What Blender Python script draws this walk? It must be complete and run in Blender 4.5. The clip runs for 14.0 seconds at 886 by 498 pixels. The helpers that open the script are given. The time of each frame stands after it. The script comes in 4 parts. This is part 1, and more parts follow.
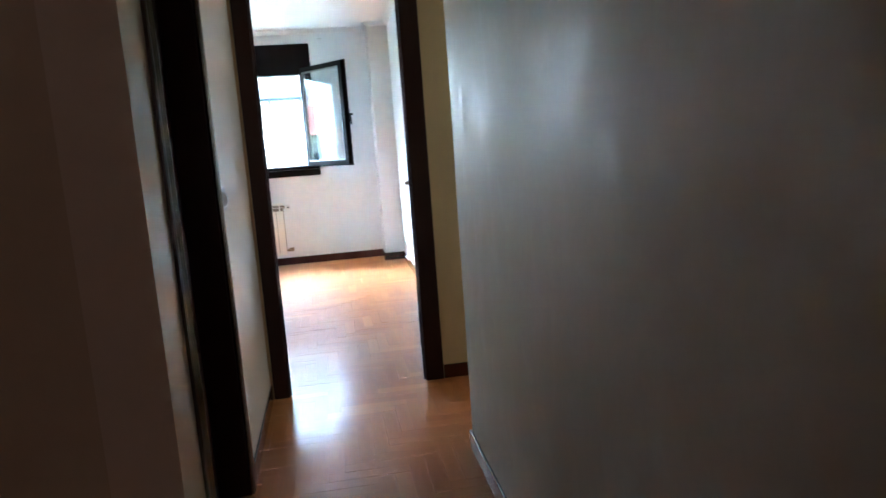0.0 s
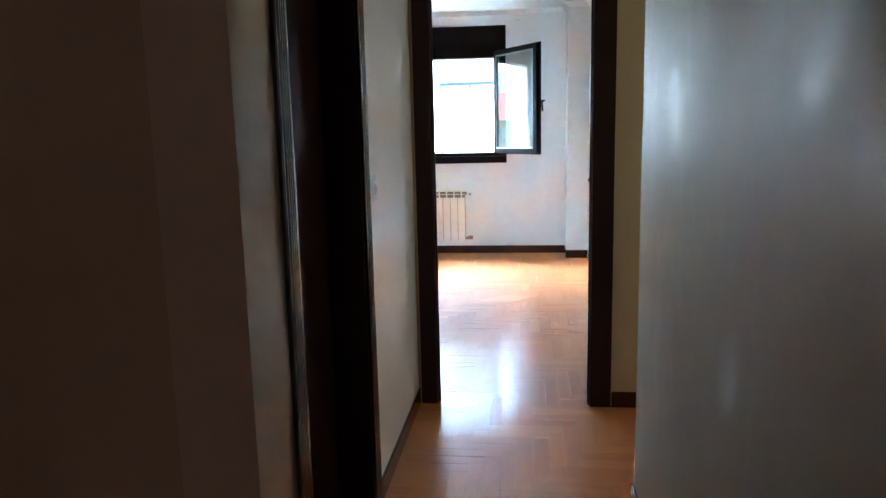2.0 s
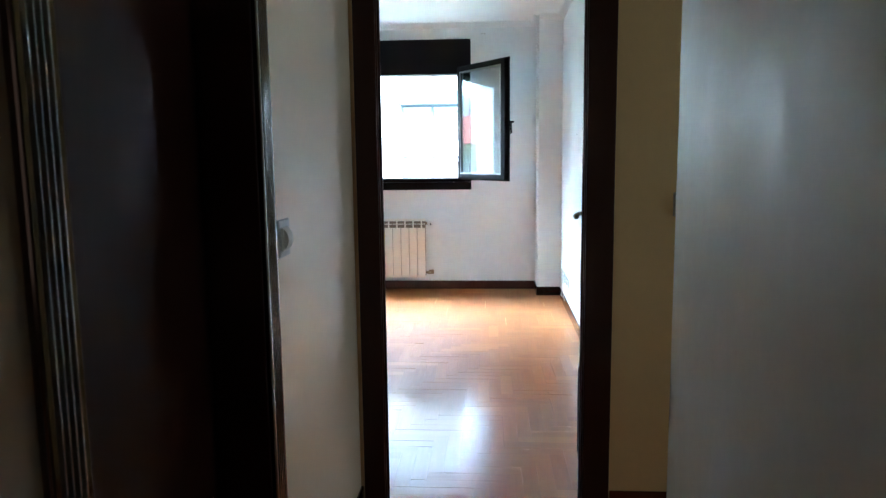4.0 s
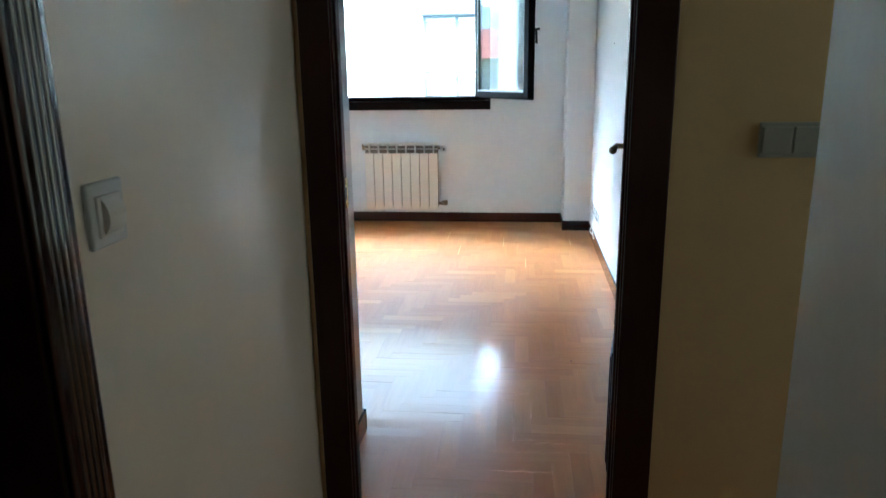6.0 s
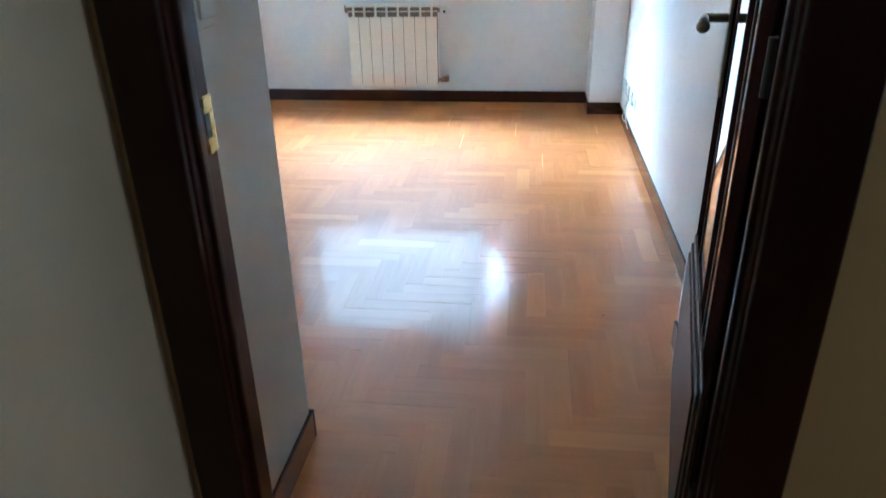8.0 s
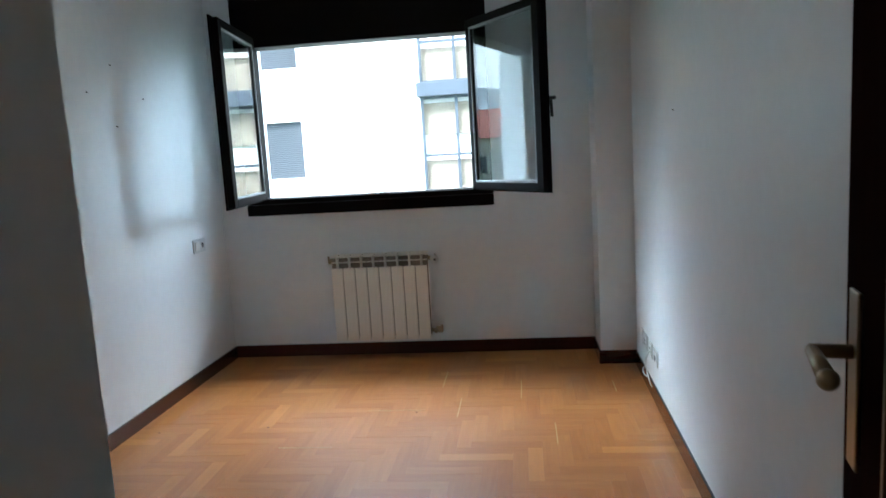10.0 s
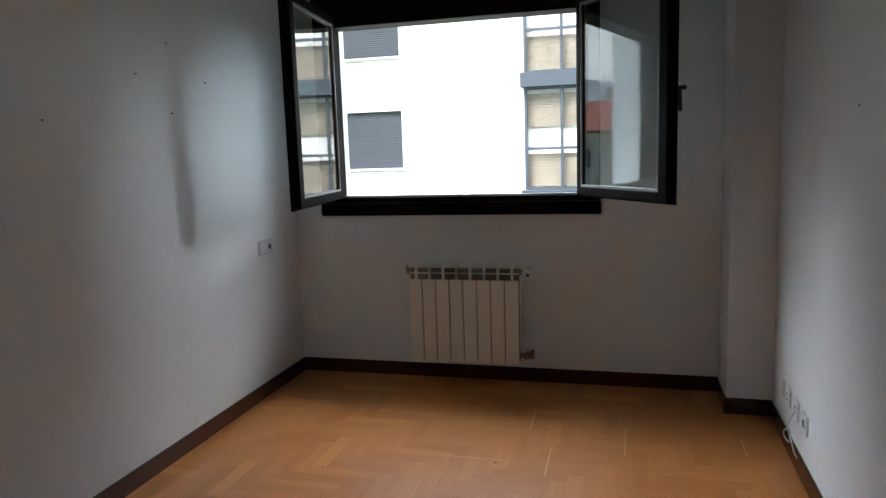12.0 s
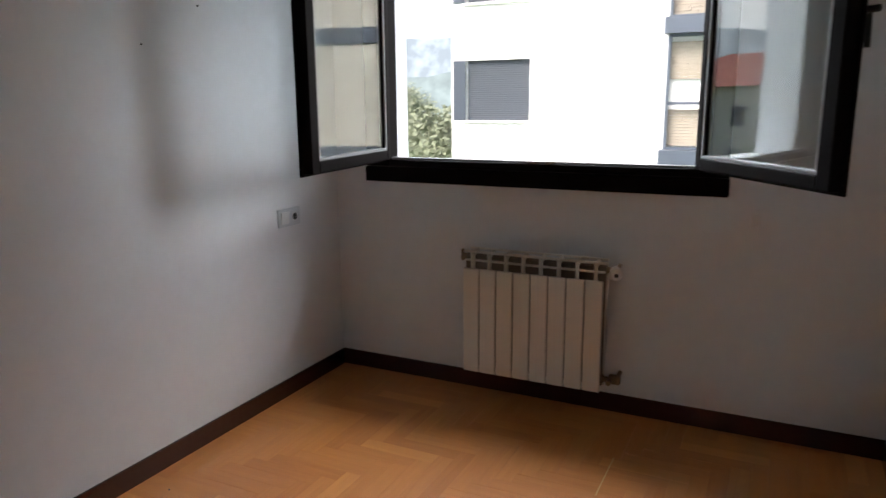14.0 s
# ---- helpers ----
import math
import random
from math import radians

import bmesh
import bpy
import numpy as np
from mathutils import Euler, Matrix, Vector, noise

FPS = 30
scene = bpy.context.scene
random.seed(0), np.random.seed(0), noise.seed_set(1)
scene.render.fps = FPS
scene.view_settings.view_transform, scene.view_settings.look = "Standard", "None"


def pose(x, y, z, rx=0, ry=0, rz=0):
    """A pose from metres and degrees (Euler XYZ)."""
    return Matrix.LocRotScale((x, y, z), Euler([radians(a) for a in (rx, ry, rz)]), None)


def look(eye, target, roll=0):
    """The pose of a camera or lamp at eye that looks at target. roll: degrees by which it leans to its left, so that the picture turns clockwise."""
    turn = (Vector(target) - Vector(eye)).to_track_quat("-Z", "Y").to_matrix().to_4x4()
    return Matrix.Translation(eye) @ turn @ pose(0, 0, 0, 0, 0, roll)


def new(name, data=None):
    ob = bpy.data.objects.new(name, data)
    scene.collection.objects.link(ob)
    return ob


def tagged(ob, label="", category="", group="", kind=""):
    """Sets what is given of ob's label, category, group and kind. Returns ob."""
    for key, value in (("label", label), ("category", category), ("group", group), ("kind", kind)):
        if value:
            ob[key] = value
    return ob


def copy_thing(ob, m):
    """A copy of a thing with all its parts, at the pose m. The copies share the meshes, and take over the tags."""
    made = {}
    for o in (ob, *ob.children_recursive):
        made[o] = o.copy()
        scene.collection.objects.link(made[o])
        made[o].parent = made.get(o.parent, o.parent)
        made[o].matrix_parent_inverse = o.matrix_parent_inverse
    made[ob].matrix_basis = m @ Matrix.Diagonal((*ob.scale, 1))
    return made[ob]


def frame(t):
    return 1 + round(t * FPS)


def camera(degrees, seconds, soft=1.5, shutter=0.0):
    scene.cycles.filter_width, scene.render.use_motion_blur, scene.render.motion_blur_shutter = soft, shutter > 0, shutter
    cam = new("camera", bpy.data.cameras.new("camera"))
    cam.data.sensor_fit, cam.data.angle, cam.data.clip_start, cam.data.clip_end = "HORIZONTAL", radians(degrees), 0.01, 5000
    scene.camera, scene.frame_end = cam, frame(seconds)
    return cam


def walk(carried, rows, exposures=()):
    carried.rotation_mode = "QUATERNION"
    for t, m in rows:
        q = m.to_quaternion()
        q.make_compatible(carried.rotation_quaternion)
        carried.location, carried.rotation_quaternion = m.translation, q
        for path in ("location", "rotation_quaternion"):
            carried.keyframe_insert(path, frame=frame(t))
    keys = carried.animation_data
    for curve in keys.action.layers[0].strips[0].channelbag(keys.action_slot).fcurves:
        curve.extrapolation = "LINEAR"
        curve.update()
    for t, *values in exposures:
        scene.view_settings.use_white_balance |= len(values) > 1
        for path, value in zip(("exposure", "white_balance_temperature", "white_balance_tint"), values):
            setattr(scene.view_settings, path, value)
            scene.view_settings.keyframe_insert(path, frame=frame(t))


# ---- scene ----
cam = camera(65.0, 14.0, soft=1.4, shutter=0.3)
PATH = [
    (0, (0.112, 0.169, 1.287), (0.416, 2.121, 0.974), -4.1),
    (0.5, (0.085, 0.274, 1.306), (0.266, 2.247, 1.034), -3.0),
    (1, (0.131, 0.317, 1.3), (0.286, 2.286, 0.984), -1.3),
    (1.5, (0.191, 0.443, 1.281), (0.055, 2.41, 0.945), -1.3),
    (2, (0.23, 0.556, 1.295), (-0.006, 2.515, 0.971), -1.3),
    (2.5, (0.221, 0.735, 1.289), (0.01, 2.702, 0.993), 0.0),
    (3, (0.187, 0.937, 1.309), (0.067, 2.918, 1.067), 0.3),
    (5.5, (0.196, 1.84, 1.291), (0.032, 3.795, 0.901), -2.0),
    (6, (0.258, 2.031, 1.296), (0.051, 3.959, 0.804), -0.8),
    (6.5, (0.261, 2.251, 1.265), (0.067, 4.122, 0.585), -1.3),
    (7, (0.224, 2.492, 1.238), (0.028, 4.305, 0.417), -1.1),
    (7.5, (0.213, 2.732, 1.214), (0.003, 4.461, 0.232), -0.9),
    (8, (0.24, 2.946, 1.234), (0.011, 4.74, 0.379), -1.1),
    (8.5, (0.241, 3.151, 1.252), (0.012, 5.007, 0.542), -1.7),
    (9, (0.237, 3.332, 1.28), (0.093, 5.243, 0.707), -1.9),
    (9.2, (0.256, 3.403, 1.284), (0.107, 5.331, 0.772), -2.1),
    (11.3, (0.153, 3.859, 1.418), (-0.287, 5.809, 1.347), -2.3),
    (11.5, (0.176, 3.941, 1.387), (-0.291, 5.878, 1.214), -1.9),
    (12, (0.17, 4.198, 1.367), (-0.342, 6.11, 1.082), -1.9),
    (12.5, (0.18, 4.438, 1.356), (-0.285, 6.361, 1.059), -1.8),
    (13, (0.161, 4.707, 1.364), (-0.313, 6.631, 1.094), -2.1),
    (13.5, (0.174, 4.958, 1.354), (-0.445, 6.833, 1.036), -2.4),
    (14, (0.216, 5.187, 1.358), (-0.646, 6.944, 0.946), -0.5),
]
EXPOSURES = [
    (0.0, 4.25, 4850, 0), (3.0, 3.95, 4850, 1), (5.5, 3.5, 4880, -7), (7.5, 3.42, 4750, -6), (8.5, 3.5, 4560, -9),
    (9.0, 3.05, 4400, -13), (9.8, 2.2, 5150, -4), (11.0, 0.85, 6000, 0), (12.0, 0.97, 6150, 5), (14.0, 1.1, 6600, 12),
]
walk(cam, [(t, look(eye, target, roll)) for t, eye, target, roll in PATH], EXPOSURES)

# ---- world and light: a bright overcast day ----
world = bpy.data.worlds.new("overcast_sky")
world.use_nodes = True
scene.world = world
wn = world.node_tree
sky = wn.nodes.new("ShaderNodeTexSky")
sky.sky_type, sky.sun_disc = "NISHITA", False
sky.sun_elevation, sky.sun_rotation = radians(48), radians(200)
sky.air_density, sky.dust_density, sky.ozone_density = 1.0, 4.0, 1.0
wn.nodes["Background"].inputs["Strength"].default_value = 0.14
wn.links.new(sky.outputs["Color"], wn.nodes["Background"].inputs["Color"])
sun = new("sun", bpy.data.lights.new("sun", "SUN"))
sun.data.energy, sun.data.angle, sun.data.color = 2.6, radians(20), (1.0, 0.96, 0.9)
sun.matrix_world = look((-6, -18, 20), (0, 0, 0))

# added area lamps, standing in for bright sky beside and above the block opposite
def area_lamp(name, place, target, width, height, watts, color):
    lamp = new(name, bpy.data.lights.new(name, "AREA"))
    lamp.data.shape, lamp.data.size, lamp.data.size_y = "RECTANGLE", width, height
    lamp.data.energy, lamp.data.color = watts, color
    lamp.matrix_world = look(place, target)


area_lamp("sky_above_east", (6.5, 13.0, 7.5), (-0.7, 8.1, 1.5), 9, 5, 70, (0.82, 0.91, 1.0))
area_lamp("sky_above_west", (-9.0, 13.0, 7.5), (-0.7, 8.1, 1.5), 6, 4.5, 1350, (0.82, 0.91, 1.0))
area_lamp("sky_beside", (8.8, 16.0, 4.8), (-0.8, 8.1, 1.6), 3.6, 4, 500, (0.80, 0.90, 1.0))
area_lamp("sky_overhead", (-0.5, 13.0, 8.0), (-0.7, 8.1, 1.6), 12, 4, 1200, (0.86, 0.93, 1.0))
area_lamp("sky_over_block", (-0.5, 15.5, 6.2), (-0.7, 8.1, 1.6), 16, 4, 130, (1.0, 0.98, 0.95))
# two added fill lamps out of view brighten the hall; no openings are built
area_lamp("side_fill", (2.36, 3.33, 1.3), (-0.3, 3.33, 1.2), 0.8, 1.5, 0.52, (1.0, 0.86, 0.62))
area_lamp("rear_fill", (0.1, -1.96, 1.3), (0.1, 1.0, 1.2), 0.8, 1.5, 0.14, (1.0, 0.54, 0.34))


# ---- materials ----
def material(name, color, rough=0.5, metal=0.0, vary=0.08, scale=6.0, bump=0.0, bump_scale=120.0, spec=0.5, coat=0.0, stain=0.0, coords="Object", rough_vary=0.0, rub=0.0):
    """A painted or natural surface: base colour with soft blotches and grain, and fine relief."""
    mat = bpy.data.materials.new(name)
    mat.use_nodes = True
    nt = mat.node_tree
    b = nt.nodes["Principled BSDF"]
    b.inputs["Roughness"].default_value, b.inputs["Metallic"].default_value = rough, metal
    b.inputs["Specular IOR Level"].default_value, b.inputs["Coat Weight"].default_value = spec, coat
    tc = nt.nodes.new("ShaderNodeTexCoord")
    n1, n2 = nt.nodes.new("ShaderNodeTexNoise"), nt.nodes.new("ShaderNodeTexNoise")
    n1.inputs["Scale"].default_value, n1.inputs["Detail"].default_value = scale * 0.25, 4
    n2.inputs["Scale"].default_value, n2.inputs["Detail"].default_value = scale * 6, 3
    for n in (n1, n2):
        nt.links.new(tc.outputs[coords], n.inputs["Vector"])
    mixed = nt.nodes.new("ShaderNodeMath")
    mixed.operation = "MULTIPLY_ADD"
    mixed.inputs[1].default_value = 0.7
    nt.links.new(n1.outputs["Fac"], mixed.inputs[0])
    half = nt.nodes.new("ShaderNodeMath")
    half.operation, half.inputs[1].default_value = "MULTIPLY", 0.3
    nt.links.new(n2.outputs["Fac"], half.inputs[0])
    nt.links.new(half.outputs[0], mixed.inputs[2])
    ramp = nt.nodes.new("ShaderNodeValToRGB")
    e = ramp.color_ramp.elements
    e[0].position, e[1].position = 0.3, 0.7
    e[0].color = (*[c * (1 - vary - stain) for c in color], 1)
    e[1].color = (*[min(1, c * (1 + vary)) for c in color], 1)
    nt.links.new(mixed.outputs[0], ramp.inputs["Fac"])
    nt.links.new(ramp.outputs["Color"], b.inputs["Base Color"])
    if rough_vary:
        rr = nt.nodes.new("ShaderNodeMapRange")
        rr.inputs["From Min"].default_value, rr.inputs["From Max"].default_value = 0.3, 0.7
        rr.inputs["To Min"].default_value, rr.inputs["To Max"].default_value = rough - rough_vary, rough + rough_vary
        nt.links.new(n1.outputs["Fac"], rr.inputs["Value"])
        nt.links.new(rr.outputs["Result"], b.inputs["Roughness"])
        if rub:
            mp, n4, rm, sub = (nt.nodes.new(k) for k in ("ShaderNodeMapping", "ShaderNodeTexNoise", "ShaderNodeMapRange", "ShaderNodeMath"))
            mp.inputs["Scale"].default_value = (1, 1.6, 0.8)
            n4.inputs["Scale"].default_value, n4.inputs["Detail"].default_value, n4.inputs["Distortion"].default_value = 5.0, 4, 0.8
            rm.inputs["From Min"].default_value, rm.inputs["From Max"].default_value = 0.50, 0.68
            rm.inputs["To Min"].default_value, rm.inputs["To Max"].default_value = 0.0, rub
            sub.operation = "SUBTRACT"
            nt.links.new(tc.outputs[coords], mp.inputs["Vector"])
            nt.links.new(mp.outputs["Vector"], n4.inputs["Vector"])
            nt.links.new(n4.outputs["Fac"], rm.inputs["Value"])
            nt.links.new(rr.outputs["Result"], sub.inputs[0])
            nt.links.new(rm.outputs["Result"], sub.inputs[1])
            nt.links.new(sub.outputs[0], b.inputs["Roughness"])
    if bump:
        n3, bp = nt.nodes.new("ShaderNodeTexNoise"), nt.nodes.new("ShaderNodeBump")
        n3.inputs["Scale"].default_value, n3.inputs["Detail"].default_value = bump_scale, 3
        bp.inputs["Strength"].default_value, bp.inputs["Distance"].default_value = bump, 0.002
        nt.links.new(tc.outputs[coords], n3.inputs["Vector"])
        nt.links.new(n3.outputs["Fac"], bp.inputs["Height"])
        nt.links.new(bp.outputs["Normal"], b.inputs["Normal"])
    return mat


def wood(name, dark, light, rough, coat=0.0, rough_grain=0.0, relief=0.12, spec=0.5, tones=0.55, coat_rough=0.6, pale=0.0, worn=0.0):
    """Varnished wood, the grain along U; each piece with its own tone."""
    mat = bpy.data.materials.new(name)
    mat.use_nodes = True
    nt = mat.node_tree
    b = nt.nodes["Principled BSDF"]
    b.inputs["Roughness"].default_value, b.inputs["Coat Weight"].default_value = rough, coat
    b.inputs["Coat Roughness"].default_value, b.inputs["Specular IOR Level"].default_value = rough * coat_rough, spec
    uv, info, geo = nt.nodes.new("ShaderNodeUVMap"), nt.nodes.new("ShaderNodeObjectInfo"), nt.nodes.new("ShaderNodeNewGeometry")
    add, frac = nt.nodes.new("ShaderNodeMath"), nt.nodes.new("ShaderNodeMath")
    frac.operation = "FRACT"
    nt.links.new(info.outputs["Random"], add.inputs[0])
    nt.links.new(geo.outputs["Random Per Island"], add.inputs[1])
    nt.links.new(add.outputs[0], frac.inputs[0])
    off = nt.nodes.new("ShaderNodeVectorMath")
    off.operation = "MULTIPLY_ADD"
    off.inputs[1].default_value = (4, 40, 1)
    nt.links.new(uv.outputs["UV"], off.inputs[0])
    shift = nt.nodes.new("ShaderNodeCombineXYZ")
    big = nt.nodes.new("ShaderNodeMath")
    big.operation, big.inputs[1].default_value = "MULTIPLY", 53.0
    nt.links.new(frac.outputs[0], big.inputs[0])
    for i in range(3):
        nt.links.new(big.outputs[0], shift.inputs[i])
    nt.links.new(shift.outputs[0], off.inputs[2])
    g1, g2 = nt.nodes.new("ShaderNodeTexNoise"), nt.nodes.new("ShaderNodeTexNoise")
    g1.inputs["Scale"].default_value, g1.inputs["Detail"].default_value, g1.inputs["Distortion"].default_value = 1.0, 6, 0.6
    g2.inputs["Scale"].default_value, g2.inputs["Detail"].default_value = 5.0, 3
    nt.links.new(off.outputs[0], g1.inputs["Vector"])
    nt.links.new(off.outputs[0], g2.inputs["Vector"])
    tone = nt.nodes.new("ShaderNodeMath")
    tone.operation, tone.inputs[1].default_value = "MULTIPLY_ADD", tones
    grain = nt.nodes.new("ShaderNodeMath")
    grain.operation, grain.inputs[1].default_value = "MULTIPLY", 0.42
    nt.links.new(g1.outputs["Fac"], grain.inputs[0])
    nt.links.new(frac.outputs[0], tone.inputs[0])
    nt.links.new(grain.outputs[0], tone.inputs[2])
    ramp = nt.nodes.new("ShaderNodeValToRGB")
    e = ramp.color_ramp.elements
    e[0].position, e[0].color, e[1].position, e[1].color = 0.08, (*dark, 1), 0.85, (*light, 1)
    nt.links.new(tone.outputs[0], ramp.inputs["Fac"])
    nt.links.new(ramp.outputs["Color"], b.inputs["Base Color"])
    if pale:
        # a few blocks of pale sapwood
        pick, lift = nt.nodes.new("ShaderNodeMath"), nt.nodes.new("ShaderNodeMath")
        pick.operation, pick.inputs[1].default_value = "GREATER_THAN", 0.94
        lift.operation, lift.inputs[1].default_value = "MULTIPLY_ADD", pale
        nt.links.new(frac.outputs[0], pick.inputs[0])
        nt.links.new(pick.outputs[0], lift.inputs[0])
        nt.links.new(tone.outputs[0], lift.inputs[2])
        nt.links.new(lift.outputs[0], ramp.inputs["Fac"])
    if worn:
        # varnish worn unevenly in broad patches
        wear, span = nt.nodes.new("ShaderNodeTexNoise"), nt.nodes.new("ShaderNodeMapRange")
        wear.inputs["Scale"].default_value, wear.inputs["Detail"].default_value = 3.5, 5
        span.inputs["From Min"].default_value, span.inputs["From Max"].default_value = 0.35, 0.65
        span.inputs["To Min"].default_value, span.inputs["To Max"].default_value = rough * coat_rough - worn, rough * coat_rough + worn
        nt.links.new(geo.outputs["Position"], wear.inputs["Vector"])
        nt.links.new(wear.outputs["Fac"], span.inputs["Value"])
        nt.links.new(span.outputs["Result"], b.inputs["Coat Roughness"])
    if rough_grain:
        rr = nt.nodes.new("ShaderNodeMapRange")
        rr.inputs["To Min"].default_value, rr.inputs["To Max"].default_value = rough - rough_grain, rough + rough_grain
        nt.links.new(g2.outputs["Fac"], rr.inputs["Value"])
        nt.links.new(rr.outputs["Result"], b.inputs["Roughness"])
    bp = nt.nodes.new("ShaderNodeBump")
    bp.inputs["Strength"].default_value, bp.inputs["Distance"].default_value = relief, 0.001
    nt.links.new(g1.outputs["Fac"], bp.inputs["Height"])
    nt.links.new(bp.outputs["Normal"], b.inputs["Normal"])
    return mat


ROOM_PAINT = material("bedroom_white_paint", (0.745, 0.76, 0.77), 0.55, vary=0.05, scale=3, bump=0.08, bump_scale=160)
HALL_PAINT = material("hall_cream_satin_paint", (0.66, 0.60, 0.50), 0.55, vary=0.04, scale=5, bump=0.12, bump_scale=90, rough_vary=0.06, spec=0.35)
# the same hall cream, lightened and glossed to stand for light on the west wall
HALL_CREAM_LIT = material("hall_cream_paint_lightened", (0.78, 0.73, 0.66), 0.34, vary=0.04, scale=5, bump=0.08, bump_scale=80, rough_vary=0.05, spec=0.8)
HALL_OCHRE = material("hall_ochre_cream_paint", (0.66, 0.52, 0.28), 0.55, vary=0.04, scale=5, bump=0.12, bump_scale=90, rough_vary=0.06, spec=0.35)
# hall cream darkened to offset the light it catches; rubbed spots are roughness
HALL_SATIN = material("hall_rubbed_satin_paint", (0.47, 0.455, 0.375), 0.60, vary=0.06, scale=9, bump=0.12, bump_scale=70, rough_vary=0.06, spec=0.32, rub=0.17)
CEILING = material("ceiling_white", (0.8, 0.8, 0.79), 0.7, vary=0.03, scale=3, bump=0.06)
DARK_WOOD = wood("dark_stained_wood", (0.017, 0.005, 0.004), (0.044, 0.012, 0.009), 0.33, spec=0.28)
SKIRTING = wood("reddish_mahogany_skirting", (0.024, 0.006, 0.004), (0.056, 0.014, 0.008), 0.22, coat=0.5, spec=0.4)
LEAF_WOOD = wood("dull_dark_door_wood", (0.012, 0.005, 0.004), (0.026, 0.009, 0.008), 0.6, spec=0.0)
OAK = wood("oak_parquet_block", (0.42, 0.142, 0.035), (0.66, 0.280, 0.080), 0.42, coat=0.46, rough_grain=0.05, spec=0.26, tones=0.25, coat_rough=0.32, pale=0.17, worn=0.05)
SCREED = material("dark_parquet_joint", (0.12, 0.055, 0.022), 0.7)
ALU = material("dark_bronze_aluminium", (0.007, 0.005, 0.005), 0.5, vary=0.1, scale=10, bump=0.02, spec=0.04)
# grey of the beads, lightened for the sky light on the sash edges
ALU_LIGHT = material("grey_bead_sky_lit", (0.24, 0.24, 0.24), 0.45, vary=0.06)
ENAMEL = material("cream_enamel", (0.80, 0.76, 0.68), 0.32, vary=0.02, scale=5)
# darker copy of the enamel; the shade inside the radiator is in its colour
ENAMEL_SHADE = material("shade_dark_enamel", (0.22, 0.18, 0.14), 0.6, vary=0.05)
PLASTIC = material("white_plastic", (0.74, 0.75, 0.74), 0.3, vary=0.02)
GREY_PLASTIC = material("pale_grey_plastic", (0.60, 0.635, 0.65), 0.3, vary=0.03)
DULL_PLASTIC = material("dull_grey_plastic", (0.40, 0.43, 0.40), 0.4, vary=0.03)
BRASS = material("polished_brass", (0.72, 0.56, 0.22), 0.25, metal=1.0, vary=0.1)
BRONZE = material("aged_brass", (0.30, 0.24, 0.16), 0.32, metal=1.0, vary=0.15)
CHROME = material("steel", (0.5, 0.5, 0.5), 0.25, metal=1.0)
BLACK = material("black_metal", (0.012, 0.012, 0.012), 0.45)
RENDER_WHITE = material("white_facade_render", (0.80, 0.79, 0.77), 0.8, vary=0.02, scale=1)
GREY_METAL = material("blue_grey_panel", (0.052, 0.064, 0.086), 0.5, vary=0.04)
SHUTTER = material("grey_shutter_slat", (0.080, 0.090, 0.110), 0.5, vary=0.06)
STONE_CLAD = material("pale_stone_cladding", (0.40, 0.375, 0.33), 0.7, vary=0.05, scale=3)
EARTH = material("grassy_ground", (0.10, 0.15, 0.05), 0.9, vary=0.3, scale=0.2)
ROOF_TILE = material("red_roof_tile", (0.40, 0.17, 0.13), 0.7, vary=0.15, scale=3)
FAR_WALL = material("grey_far_wall", (0.64, 0.60, 0.56), 0.8, vary=0.08)
# leaf green is greyed and paled to stand for mist
LEAF = material("tree_leaf", (0.24, 0.27, 0.18), 0.6, vary=0.4, scale=2)
BARK = material("bark", (0.12, 0.09, 0.06), 0.9, vary=0.3)


def glass_material(name, tint, rough=0.0):
    mat = bpy.data.materials.new(name)
    mat.use_nodes = True
    b = mat.node_tree.nodes["Principled BSDF"]
    b.inputs["Base Color"].default_value = (*tint, 1)
    b.inputs["Roughness"].default_value, b.inputs["Transmission Weight"].default_value, b.inputs["IOR"].default_value = rough, 1.0, 1.5
    return mat


GLASS = glass_material("clear_glass", (0.93, 0.96, 0.95))


# ---- mesh helpers ----
def cuboid(bm, x0, x1, y0, y1, z0, z1, bevel=0.0, segments=2):
    made = bmesh.ops.create_cube(bm, size=1)
    vs = made["verts"]
    for v in vs:
        v.co = Vector((x0 + (v.co.x + 0.5) * (x1 - x0), y0 + (v.co.y + 0.5) * (y1 - y0), z0 + (v.co.z + 0.5) * (z1 - z0)))
    if bevel:
        es = {e for v in vs for e in v.link_edges}
        bmesh.ops.bevel(bm, geom=list(es), offset=bevel, segments=segments, affect="EDGES", profile=0.5)


def rod(bm, a, b, r0, r1=None, sides=12):
    a, b = Vector(a), Vector(b)
    m = Matrix.Translation((a + b) / 2) @ (b - a).to_track_quat("Z", "Y").to_matrix().to_4x4()
    bmesh.ops.create_cone(bm, cap_ends=True, segments=sides, radius1=r0, radius2=r0 if r1 is None else r1, depth=(b - a).length, matrix=m)


